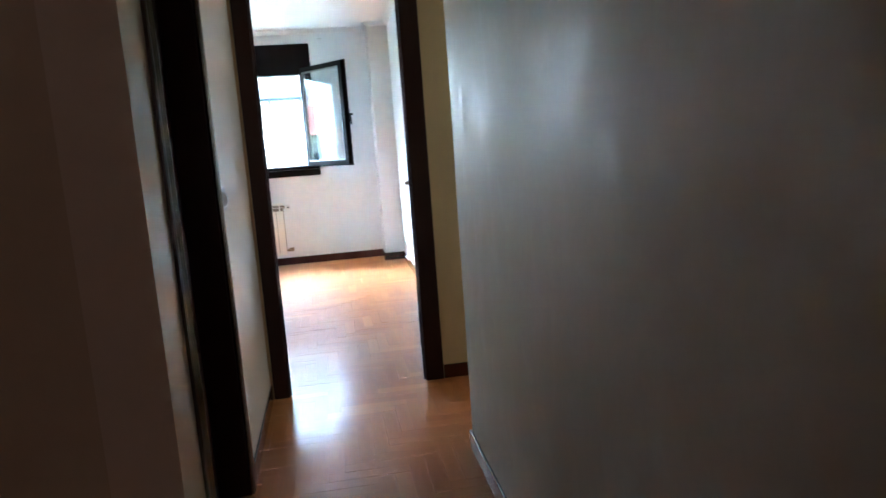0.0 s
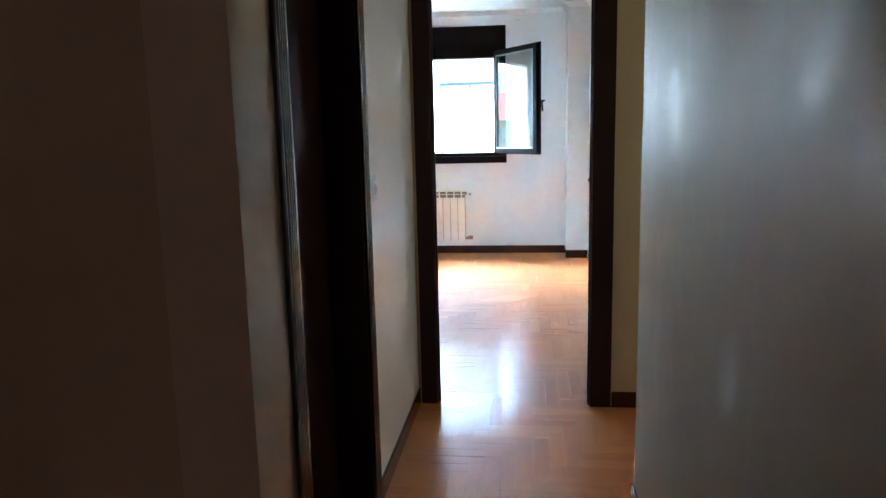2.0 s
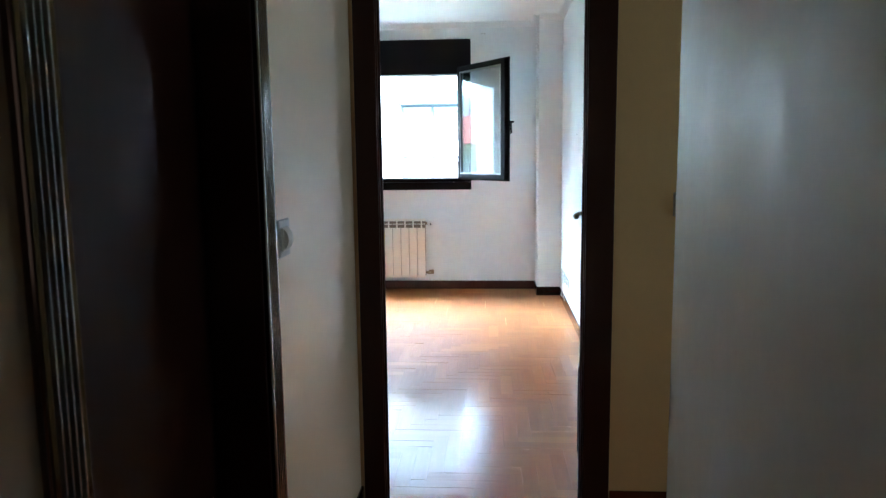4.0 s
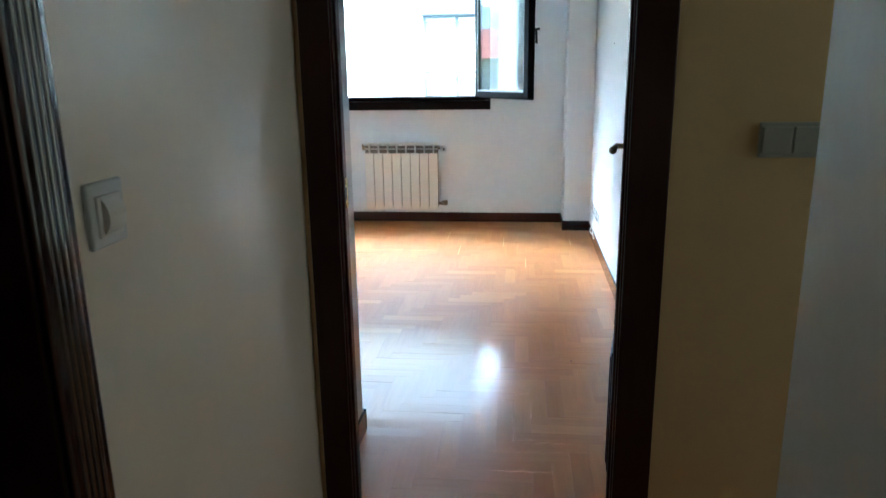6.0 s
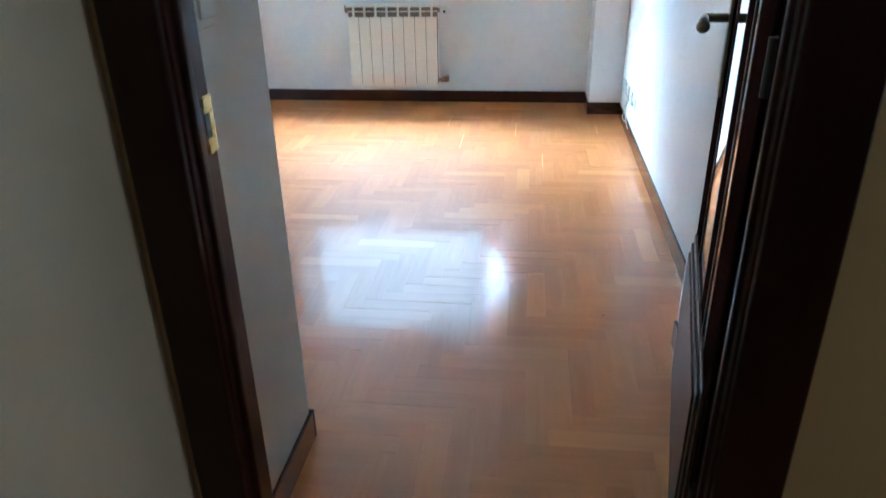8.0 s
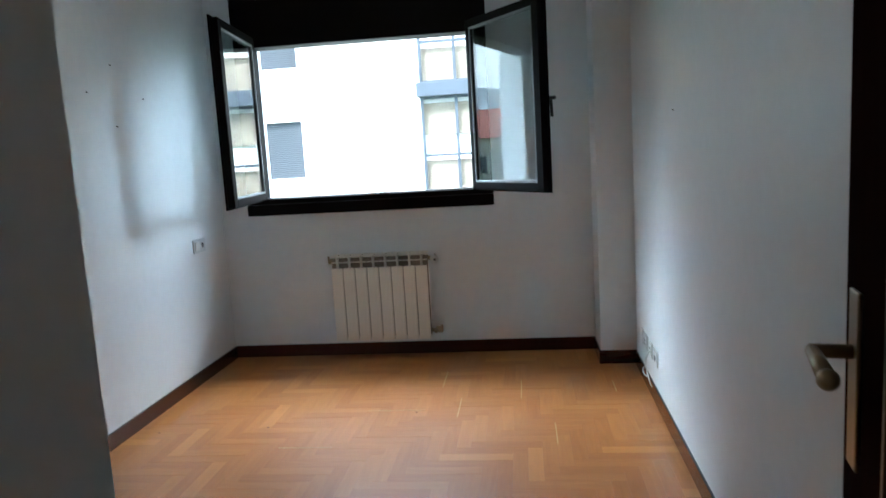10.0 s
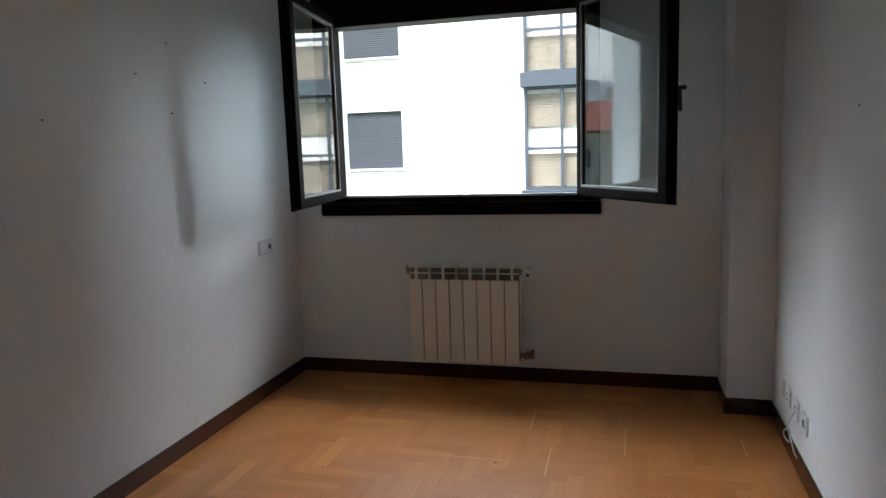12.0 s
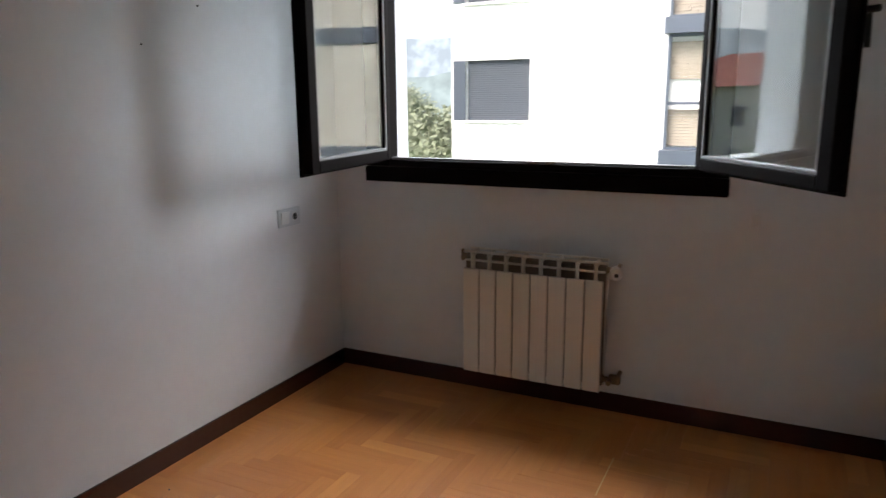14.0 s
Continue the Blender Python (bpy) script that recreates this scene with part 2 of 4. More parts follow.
def box_uv(bm):
    """UVs in metres, U along each piece's longer side."""
    layer = bm.loops.layers.uv.verify()
    done = set()
    for f0 in bm.faces:
        if f0 in done:
            continue
        island, stack = [], [f0]
        done.add(f0)
        while stack:
            f = stack.pop()
            island.append(f)
            for e in f.edges:
                for g in e.link_faces:
                    if g not in done:
                        done.add(g)
                        stack.append(g)
        cs = [v.co for f in island for v in f.verts]
        size = [max(c[i] for c in cs) - min(c[i] for c in cs) for i in range(3)]
        long = size.index(max(size))
        for f in island:
            axis = max(range(3), key=lambda i: abs(f.normal[i]))
            others = [i for i in range(3) if i != axis]
            u = long if long in others else others[0]
            w = [i for i in others if i != u][0]
            for lp in f.loops:
                lp[layer].uv = (lp.vert.co[u], lp.vert.co[w] + 0.37 * axis)


def mesh_from(bm, name, mat, smooth=False):
    bm.normal_update()
    box_uv(bm)
    me = bpy.data.meshes.new(name)
    bm.to_mesh(me)
    bm.free()
    me.materials.append(mat)
    if smooth:
        for p in me.polygons:
            p.use_smooth = True
    return me


def part(name, bm, mat, parent=None, label="", smooth=False, m=None):
    ob = new(name, mesh_from(bm, name, mat, smooth))
    if parent is not None:
        ob.parent = parent
    if m is not None:
        ob.matrix_basis = m
    if label:
        tagged(ob, label)
    return ob


def block(name, dims, mat, parent=None, label="", bevel=0.0, m=None):
    bm = bmesh.new()
    cuboid(bm, *dims, bevel=bevel)
    return part(name, bm, mat, parent, label, m=m)


def blocks(name, dims_list, mat, parent=None, label="", bevel=0.0):
    bm = bmesh.new()
    for d in dims_list:
        cuboid(bm, *d, bevel=bevel)
    return part(name, bm, mat, parent, label)


def thing(name, m, label, category, group="", kind=""):
    ob = new(name)
    ob.matrix_basis = m
    ob.empty_display_size = 0.1
    return tagged(ob, label, category, group, kind)


def setting(ob, label, category):
    return tagged(ob, label, category, kind="structure")


# ---- the structure ----
CEIL = 2.555
XL, XR, YN, YW = -1.82, 0.835, 3.855, 8.125     # bedroom
HL, HR, YD = -0.292, 0.604, 3.775              # hall walls and the door wall's hall face
YT = YW + 0.28
YP = 7.80                                     # front of the corner pillar


def xr(y):
    """The east wall runs a little out of square."""
    return XR + 0.034 * (y - 4.9) / 2.9


def skewed(ob):
    for v in ob.data.vertices:
        v.co.x += xr(v.co.y) - XR
    return ob


floor = setting(blocks("floor", [(-2.6, 2.6, -2.2, YN + 0.03, -0.2, -0.012), (XL - 0.3, XR + 0.3, YN + 0.03, YT - 0.03, -0.2, -0.012)], SCREED), "parquet floor of oak blocks laid in herringbone", "floor")

WX0, WX1, WZ0, WZ1 = -1.56, -0.035, 1.03, 2.40   # hole for the window
wall_north = setting(blocks("wall_north", [
    (-7, WX0, YW, YT, -9, 8), (WX1, 7, YW, YT, -9, 8), (WX0, WX1, YW, YT, -9, WZ0), (WX0, WX1, YW, YT, WZ1, 8)], ROOM_PAINT),
    "white painted outer wall with a window opening", "wall")
wall_west = setting(block("wall_west", (XL - 0.35, XL, 4.350, YW, -0.02, CEIL + 0.2), ROOM_PAINT), "white painted wall with small nail holes", "wall")
wall_east = setting(skewed(block("wall_east", (XR, XR + 0.35, YN, YW, -0.02, CEIL + 0.2), ROOM_PAINT)), "white painted wall with faint marks", "wall")
# unseen recess behind the leaf added by a short nib, letting light reach the hinge gap
wall_jog = setting(block("wall_jog", (0.73, XR + 0.35, 4.72, 4.9, -0.02, CEIL + 0.2), ROOM_PAINT), "white painted wall nib beside the open door", "wall")
wall_stub = setting(block("wall_stub", (XL - 0.35, -0.300, YN, 4.350, -0.02, CEIL + 0.2), ROOM_PAINT), "white painted end of the wall beside the door", "wall")
pillar = setting(block("pillar", (0.655, XR + 0.12, YP, YW, -0.02, CEIL + 0.1), ROOM_PAINT), "white painted corner pillar", "pillar")
DX0, DX1, DZ = -0.225, 0.555, 2.06             # rough opening of the bedroom door
wall_door = setting(blocks("wall_door", [
    (XL - 0.35, DX0, YD, YN, -0.02, CEIL + 0.2), (DX1, 2.4, YD, YN, -0.02, CEIL + 0.2), (DX0, DX1, YD, YN, DZ, CEIL + 0.2)], HALL_OCHRE),
    "ochre cream painted hall wall round the bedroom door", "wall")
LY0, LY1 = 2.04, 2.765                         # rough opening of the hall door
wall_hall_west = setting(blocks("wall_hall_west", [
    (HL - 0.16, HL, 1.781, LY0, -0.02, CEIL), (HL - 0.16, HL, LY1, YD, -0.02, CEIL), (HL - 0.16, HL, LY0, LY1, DZ, CEIL)], HALL_CREAM_LIT),
    "cream painted hall wall with a dark door", "wall")
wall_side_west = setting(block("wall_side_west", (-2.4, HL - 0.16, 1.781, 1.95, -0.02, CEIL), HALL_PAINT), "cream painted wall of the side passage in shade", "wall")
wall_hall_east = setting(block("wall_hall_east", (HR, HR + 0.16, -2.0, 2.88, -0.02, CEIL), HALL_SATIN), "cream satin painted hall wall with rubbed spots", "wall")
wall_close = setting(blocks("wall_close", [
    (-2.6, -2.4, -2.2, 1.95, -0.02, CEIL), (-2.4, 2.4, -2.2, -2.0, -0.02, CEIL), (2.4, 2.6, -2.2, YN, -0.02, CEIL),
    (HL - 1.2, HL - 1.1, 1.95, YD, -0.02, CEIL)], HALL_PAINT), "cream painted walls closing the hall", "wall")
ceiling = setting(blocks("ceiling", [(-2.6, 2.6, -2.2, YN - 0.01, 2.5, 2.75), (-2.4, 2.4, YN - 0.01, YW + 0.01, CEIL, CEIL + 0.3)], CEILING), "plain white ceiling", "ceiling")


def cornice(pts):
    """A stepped plaster cove along a run of wall, from a to b, the room to its left."""
    bm = bmesh.new()
    prof = [(0.0, 0.050), (0.008, 0.050), (0.008, 0.044), (0.020, 0.036), (0.034, 0.022), (0.042, 0.010), (0.055, 0.008), (0.055, 0.0), (0.0, 0.0)]
    for a, b in pts:
        a, b = Vector((*a, 0)), Vector((*b, 0))
        along = (b - a).normalized()
        inn = Vector((-along.y, along.x, 0))
        rings = [[bm.verts.new(p + inn * d + Vector((0, 0, CEIL + 0.003 - h))) for d, h in prof] for p in (a, b)]
        for i in range(len(prof)):
            j = (i + 1) % len(prof)
            bm.faces.new((rings[0][i], rings[1][i], rings[1][j], rings[0][j]))
        for r in rings:
            bm.faces.new(r)
    bmesh.ops.recalc_face_normals(bm, faces=bm.faces[:])
    return bm


setting(part("cornice", cornice([((xr(4.9), 4.9), (xr(YP), YP)), ((xr(YP), YP), (0.655, YP)), ((0.655, YP), (0.655, YW)), ((0.655, YW), (XL, YW)), ((XL, YW), (XL, 4.35)), ((XL, 4.35), (-0.30, 4.35))]), CEILING),
        "white plaster cove moulding", "cornice")


def skirting(name, a, b, inn, mat=SKIRTING, h=0.083, d=0.011):
    """A skirting board from a to b; inn points into the room."""
    bm = bmesh.new()
    lo = [min(a[i], b[i], a[i] + inn[i] * d, b[i] + inn[i] * d) for i in range(2)]
    hi = [max(a[i], b[i], a[i] + inn[i] * d, b[i] + inn[i] * d) for i in range(2)]
    cuboid(bm, lo[0], hi[0], lo[1], hi[1], -0.004, h, bevel=0.004)
    return setting(part(name, bm, mat), "dark reddish varnished wooden skirting board", "skirting")


skirting("baseboard_north", (XL, YW), (0.655, YW), (0, -1))
skirting("baseboard_pillar_side", (0.655, YW - 0.014), (0.655, YP), (-1, 0))
skirting("baseboard_pillar", (0.644, YP), (XR + 0.09, YP), (0, -1))
skewed(skirting("baseboard_east", (XR, 4.9), (XR, YP - 0.014), (-1, 0)))
skirting("baseboard_jog", (0.73, 4.72), (0.73, 4.9), (-1, 0))
skirting("baseboard_west", (XL, 4.365), (XL, YW - 0.014), (1, 0))
skirting("baseboard_stub", (-0.300, YN + 0.002), (-0.300, 4.350), (1, 0))
skirting("baseboard_stub_end", (XL, 4.350), (-0.288, 4.350), (0, 1))
skirting("baseboard_hall_west", (HL, LY1 + 0.075), (HL, YD - 0.002), (1, 0), h=0.075)
skirting("baseboard_hall_west_near", (HL, 1.781), (HL, LY0 - 0.06), (1, 0), h=0.075)
skirting("baseboard_hall_east", (HR, -2.0), (HR, 2.88), (-1, 0), h=0.075)
skirting("baseboard_hall_east_end", (HR - 0.013, 2.88), (HR + 0.16, 2.88), (0, 1), h=0.075)
skirting("baseboard_door_wall", (0.632, YD), (2.4, YD), (0, -1), h=0.075)
skirting("baseboard_side_west", (-2.4, 1.781), (HL, 1.781), (0, -1), h=0.075)


# ---- the window ----
def sash(name, hinge, tip, label, handle_side):
    """An opened casement: its frame, gasket and pane; x runs from the hinge to the free edge, -y is its outer face."""
    hv, tv = Vector((*hinge, 0)), Vector((*tip, 0))
    w = (tv - hv).length
    ang = math.degrees(math.atan2(tv.y - hv.y, tv.x - hv.x))
    z0, z1, d = 1.094, 2.142, 0.046
    top = thing(name, pose(hinge[0], hinge[1], 0, 0, 0, ang), label, "window sash", "casement sashes")
    s = handle_side
    hs, fr, fw = 0.034, 0.046, 0.058
    block("stile", (0, hs, -d / 2, d / 2, z0, z1), ALU, top, bevel=0.004)
    block("stile", (w - fw, w, -d / 2, d / 2, z0, z1), ALU, top, bevel=0.004)
    bm = bmesh.new()
    cuboid(bm, hs, w - fw, -d / 2, d / 2, z0, z0 + fr, bevel=0.004)
    part("bottom_rail", bm, ALU, top)
    bm = bmesh.new()
    cuboid(bm, hs, w - fw, -d / 2, d / 2, z1 - fr, z1, bevel=0.004)
    part("top_rail", bm, ALU, top)
    # rebate lip that overlaps the fixed frame, on the room side
    lip = [(-0.004, w + 0.012, z0 - 0.012, z0 + 0.02), (-0.004, w + 0.012, z1 - 0.02, z1 + 0.012)]
    bm = bmesh.new()
    for x0, x1, a, b in lip:
        cuboid(bm, x0, x1, s * d / 2 - 0.006, s * d / 2 + 0.006, a, b, bevel=0.002)
    cuboid(bm, w - 0.02, w + 0.012, s * d / 2 - 0.006, s * d / 2 + 0.006, z0 + 0.02, z1 - 0.02, bevel=0.002)
    part("lip", bm, ALU, top)
    g = 0.012
    for y0 in (-0.015, 0.015):
        block("glazing_bead", (hs, w - fw, y0 - 0.005, y0 + 0.005, z0 + fr, z0 + fr + g), ALU_LIGHT, top, bevel=0.002)
        block("glazing_bead", (hs, w - fw, y0 - 0.005, y0 + 0.005, z1 - fr - g, z1 - fr), ALU_LIGHT, top, bevel=0.002)
        block("glazing_bead", (hs, hs + g, y0 - 0.005, y0 + 0.005, z0 + fr + g, z1 - fr - g), ALU_LIGHT, top, bevel=0.002)
        block("glazing_bead", (w - fw - g, w - fw, y0 - 0.005, y0 + 0.005, z0 + fr + g, z1 - fr - g), ALU_LIGHT, top, bevel=0.002)
    for y0 in (-0.008, 0.004):
        pane = block("pane", (hs + 0.002, w - fw - 0.002, y0, y0 + 0.004, z0 + fr + 0.002, z1 - fr - 0.002), GLASS, top, "clear glass pane")
        pane.visible_shadow = False
    return top, w


win = thing("window_1", pose(0, 0, 0), "dark bronze aluminium window with roller shutter box and both sashes open", "window", kind="structure")
CX0, CX1 = -1.632, 0.030
block("shutter_box", (CX0, CX1, YW - 0.03, YW + 0.12, 2.085, 2.41), ALU, win, "dark bronze roller shutter box cover", bevel=0.006)
block("sill_casing", (CX0, CX1, YW - 0.03, YW + 0.04, 0.985, 1.058), ALU, win, bevel=0.005)
block("bottom_frame", (CX0 + 0.07, CX1 - 0.07, YW - 0.022, YW + 0.06, 1.06, 1.092), ALU, win, bevel=0.003)
block("track", (CX0 + 0.09, CX1 - 0.09, YW - 0.004, YW + 0.03, 1.092, 1.102), ALU_LIGHT, win, bevel=0.002)
block("side_frame", (CX0, -1.495, YW - 0.03, YW + 0.06, 1.06, 2.083), ALU, win, bevel=0.005)
block("side_frame", (-0.083, CX1, YW - 0.03, YW + 0.06, 1.06, 2.083), ALU, win, bevel=0.005)
block("outer_sill", (WX0, WX1, YW + 0.06, YT + 0.05, 1.03, 1.06), RENDER_WHITE, win, bevel=0.004)
for x in (-0.80, -0.72):
    block("latch", (x, x + 0.05, YW - 0.025, YW - 0.01, 1.094, 1.106), CHROME, win, bevel=0.003)
sash_left, sw = sash("casement_sash", (-1.497, YW - 0.05), (-1.415, 7.345), "dark bronze casement sash swung open towards the side wall", -1)
sash_right, sw = sash("casement_sash", (-0.080, YW - 0.05), (0.354, 7.475), "dark bronze casement sash swung wide open, with lever handle", 1)
bm = bmesh.new()
cuboid(bm, sw - 0.046, sw - 0.014, 0.023, 0.037, 1.50, 1.68, bevel=0.006)
handle = part("handle", bm, BLACK, sash_right, "black lever handle")
bm = bmesh.new()
rod(bm, (sw - 0.03, 0.03, 1.6), (sw - 0.03, 0.075, 1.6), 0.011)
rod(bm, (sw - 0.03, 0.07, 1.61), (sw - 0.028, 0.074, 1.50), 0.009)
rod(bm, (sw - 0.03, 0.04, 1.6), (sw + 0.022, 0.06, 1.6), 0.010)
part("lever", bm, BLACK, handle, smooth=True)
for top, sgn in ((sash_left, 1), (sash_right, -1)):
    for z in (1.16, 1.98):
        bm = bmesh.new()
        rod(bm, (-0.004, 0, z), (-0.004, 0, z + 0.08), 0.009)
        part("hinge", bm, BLACK, top, smooth=True)


# ---- the bedroom door ----
REEDED = wood("glossy_dark_reeded_wood", (0.012, 0.005, 0.005), (0.030, 0.011, 0.010), 0.16, coat=1.0)


def reeded_casing(name, width, height, depth, m, parent, mat=REEDED, reeds=4):
    """A casing board with raised beads: x across, -y out of the wall, z up."""
    bm = bmesh.new()
    cuboid(bm, 0, width, -depth, 0, 0, height, bevel=0.004)
    pitch = width / (reeds + 2)
    for i in range(reeds):
        x = pitch * (i + 1.5)
        bmesh.ops.create_cone(bm, cap_ends=True, segments=24, radius1=pitch * 0.62, radius2=pitch * 0.62, depth=height - 0.004, matrix=Matrix.Translation((x, -depth + pitch * 0.42, height / 2)))
    return part(name, bm, mat, parent, m=m)


door_1 = thing("door_1", pose(0, 0, 0), "dark wooden door frame with its door standing open", "door", kind="structure")
JX0, JX1 = -0.195, 0.527
block("jamb", (DX0, JX0, YD - 0.004, YN - 0.002, 0, DZ), DARK_WOOD, door_1, bevel=0.003)
block("jamb", (JX1, DX1, YD - 0.004, YN - 0.036, 0, DZ), DARK_WOOD, door_1, bevel=0.003)
block("head_jamb", (JX0, JX1, YD - 0.004, YN - 0.002, DZ - 0.03, DZ), DARK_WOOD, door_1, bevel=0.003)
block("stop", (JX0, JX0 + 0.008, YD + 0.012, YD + 0.030, 0, DZ - 0.03), DARK_WOOD, door_1, bevel=0.004)
block("stop", (JX1 - 0.006, JX1, YD + 0.012, YD + 0.030, 0, DZ - 0.03), DARK_WOOD, door_1, bevel=0.006)
block("casing", (-0.276, JX0 - 0.004, YD - 0.018, YD, 0, DZ + 0.07), DARK_WOOD, door_1, bevel=0.004)
block("casing", (JX1 + 0.004, 0.628, YD - 0.018, YD, 0, DZ + 0.07), DARK_WOOD, door_1, bevel=0.004)
block("casing", (JX0 - 0.004, JX1 + 0.004, YD - 0.018, YD, DZ - 0.02, DZ + 0.07), DARK_WOOD, door_1, bevel=0.004)
# brass strike plate let into the jamb
bm = bmesh.new()
for d in ((JX0, JX0 + 0.002, YD + 0.052, YD + 0.078, 1.002, 1.026), (JX0, JX0 + 0.002, YD + 0.052, YD + 0.078, 0.946, 0.968),
          (JX0, JX0 + 0.002, YD + 0.068, YD + 0.078, 0.965, 1.005), (JX0, JX0 + 0.006, YD + 0.046, YD + 0.056, 1.012, 1.024), (JX0, JX0 + 0.006, YD + 0.046, YD + 0.056, 0.948, 0.960)):
    cuboid(bm, *d, bevel=0.0008, segments=1)
part("strike_plate", bm, BRASS, door_1, "bright brass strike plate")
# thin black sheet standing for the shade in the strike plate's hole
block("strike_hole_shade", (JX0, JX0 + 0.001, YD + 0.052, YD + 0.068, 0.966, 1.004), BLACK, door_1)

LEAF_ANGLE = 79.5
leaf = part("leaf", bmesh.new(), LEAF_WOOD, door_1, "open dark wooden leaf with mirror panes", m=pose(0.541, 3.895, 0, 0, 0, LEAF_ANGLE))
LW, LT, LZ = 0.735, 0.036, 2.03
PANES = ((0.157, 0.235), (0.335, 0.555))
bm = bmesh.new()
# the hinge stile is rebated to a thin lip
for d in ((0, 0.157, 0.008, LZ, 0.007), (0.140, 0.157, 0.008, LZ, LT), (0.555, LW, 0.008, LZ, LT), (0.235, 0.335, 0.5, LZ - 0.12, LT)):
    cuboid(bm, d[0], d[1], -d[4], 0, d[2], d[3], bevel=0.003)
cuboid(bm, 0.157, 0.555, -LT, 0, LZ - 0.12, LZ, bevel=0.004)
cuboid(bm, 0.157, 0.555, -LT, 0, 0.008, 0.12, bevel=0.004)
cuboid(bm, 0.157, 0.555, -LT, 0, 0.42, 0.50, bevel=0.004)
cuboid(bm, 0.156, 0.556, -LT + 0.01, -0.01, 0.11, 0.43)
leaf.data = mesh_from(bm, "leaf", LEAF_WOOD)
bm = bmesh.new()
for x0, x1 in PANES:
    cuboid(bm, x0, x0 + 0.010, -0.010, 0.0008, 0.5, LZ - 0.12, bevel=0.0004)
    cuboid(bm, x1 - 0.010, x1, -0.010, 0.0008, 0.5, LZ - 0.12, bevel=0.0004)
for d, (y0, y1) in (((0.03, 0.705, 0.10, 0.52), (0.0, 0.006)), ((0.048, 0.688, 0.118, 0.502), (0.006, 0.012)), ((0.066, 0.670, 0.136, 0.484), (0.012, 0.017))):
    cuboid(bm, d[0], d[1], y0, y1, d[2], d[3], bevel=0.004)
part("moulding", bm, DARK_WOOD, leaf)
MIRROR = material("mirror", (0.74, 0.76, 0.76), 0.02, metal=1.0, vary=0.01)
for x0, x1 in PANES:
    block("pane", (x0 + 0.001, x1 - 0.001, -0.008, -0.0015, 0.5, LZ - 0.12), MIRROR, leaf, "mirror pane")
bm = bmesh.new()
cuboid(bm, 0.65, 0.695, 0, 0.006, 0.87, 1.12, bevel=0.0025)
plate = part("handle_plate", bm, BRONZE, leaf, "aged brass door plate")
bm = bmesh.new()
rod(bm, (0.672, 0.004, 1.035), (0.672, 0.058, 1.035), 0.010)
rod(bm, (0.675, 0.055, 1.035), (0.555, 0.060, 1.032), 0.0095, 0.012)
bmesh.ops.create_uvsphere(bm, u_segments=12, v_segments=8, radius=0.014, matrix=Matrix.Translation((0.555, 0.060, 1.032)))
part("door_handle", bm, BRONZE, leaf, "aged brass lever handle", smooth=True)
for z in (0.28, 1.02, 1.78):
    bm = bmesh.new()
    rod(bm, (-0.012, -0.004, z), (-0.012, -0.004, z + 0.075), 0.008)
    cuboid(bm, -0.012, 0.004, -0.03, -0.004, z, z + 0.075)
    part("hinge", bm, BLACK, leaf)

# ---- the hall door ----
door_2 = thing("door_2", pose(0, 0, 0), "closed dark stained door with reeded casing", "door", kind="structure")
block("jamb", (HL - 0.16, HL + 0.002, LY0, LY0 + 0.028, 0, DZ), DARK_WOOD, door_2, bevel=0.003)
block("jamb", (HL - 0.16, HL + 0.002, LY1 - 0.028, LY1, 0, DZ), DARK_WOOD, door_2, bevel=0.003)
block("head_jamb", (HL - 0.16, HL + 0.002, LY0 + 0.028, LY1 - 0.028, DZ - 0.028, DZ), DARK_WOOD, door_2, bevel=0.003)
block("leaf", (HL - 0.15, HL - 0.115, LY0 + 0.03, LY1 - 0.03, 0.008, DZ - 0.03), DARK_WOOD, door_2, bevel=0.003)
reeded_casing("casing", 0.075, DZ + 0.06, 0.014, pose(HL, LY0 - 0.052, 0, 0, 0, 90), door_2)
reeded_casing("casing", 0.075, DZ + 0.06, 0.014, pose(HL, LY1 - 0.024, 0, 0, 0, 90), door_2)
block("casing", (HL, HL + 0.014, LY0 + 0.023, LY1 - 0.024, DZ - 0.02, DZ + 0.06), DARK_WOOD, door_2, bevel=0.003)

# ---- the radiator: eight cast sections ----
radiator = thing("radiator", pose(-0.735, 7.99, 0.135), "cream enamelled eight-section aluminium radiator under the window", "radiator")
for i in range(8):
    x = -0.32 + 0.08 * i
    bm = bmesh.new()
    cuboid(bm, x + 0.0025, x + 0.0775, -0.012, 0.004, 0.0, 0.49, bevel=0.004)
    cuboid(bm, x + 0.034, x + 0.046, 0.004, 0.085, 0.01, 0.555, bevel=0.002)
    cuboid(bm, x + 0.002, x + 0.078, 0.07, 0.082, 0.0, 0.555, bevel=0.003)
    sec = part("section", bm, ENAMEL, radiator)
    bm = bmesh.new()
    cuboid(bm, x + 0.002, x + 0.078, -0.004, 0.006, 0.562, 0.571, bevel=0.002)
    cuboid(bm, x + 0.002, x + 0.078, 0.074, 0.085, 0.562, 0.571, bevel=0.002)
    cuboid(bm, x + 0.0370, x + 0.0430, -0.008, 0.085, 0.49, 0.569, bevel=0.002)
    cuboid(bm, x + 0.002, x + 0.078, 0.002, 0.03, 0.522, 0.527)
    part("grille", bm, ENAMEL, sec)
    bm = bmesh.new()
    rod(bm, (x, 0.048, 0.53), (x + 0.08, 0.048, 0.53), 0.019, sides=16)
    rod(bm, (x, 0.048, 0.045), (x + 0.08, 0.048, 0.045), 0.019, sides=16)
    # dark plate across the gaps stands for the shade between the sections
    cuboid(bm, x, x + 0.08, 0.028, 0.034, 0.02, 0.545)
    part("tube", bm, ENAMEL_SHADE, sec, "inner water channels and back plate, coloured dark for shade")
bm = bmesh.new()
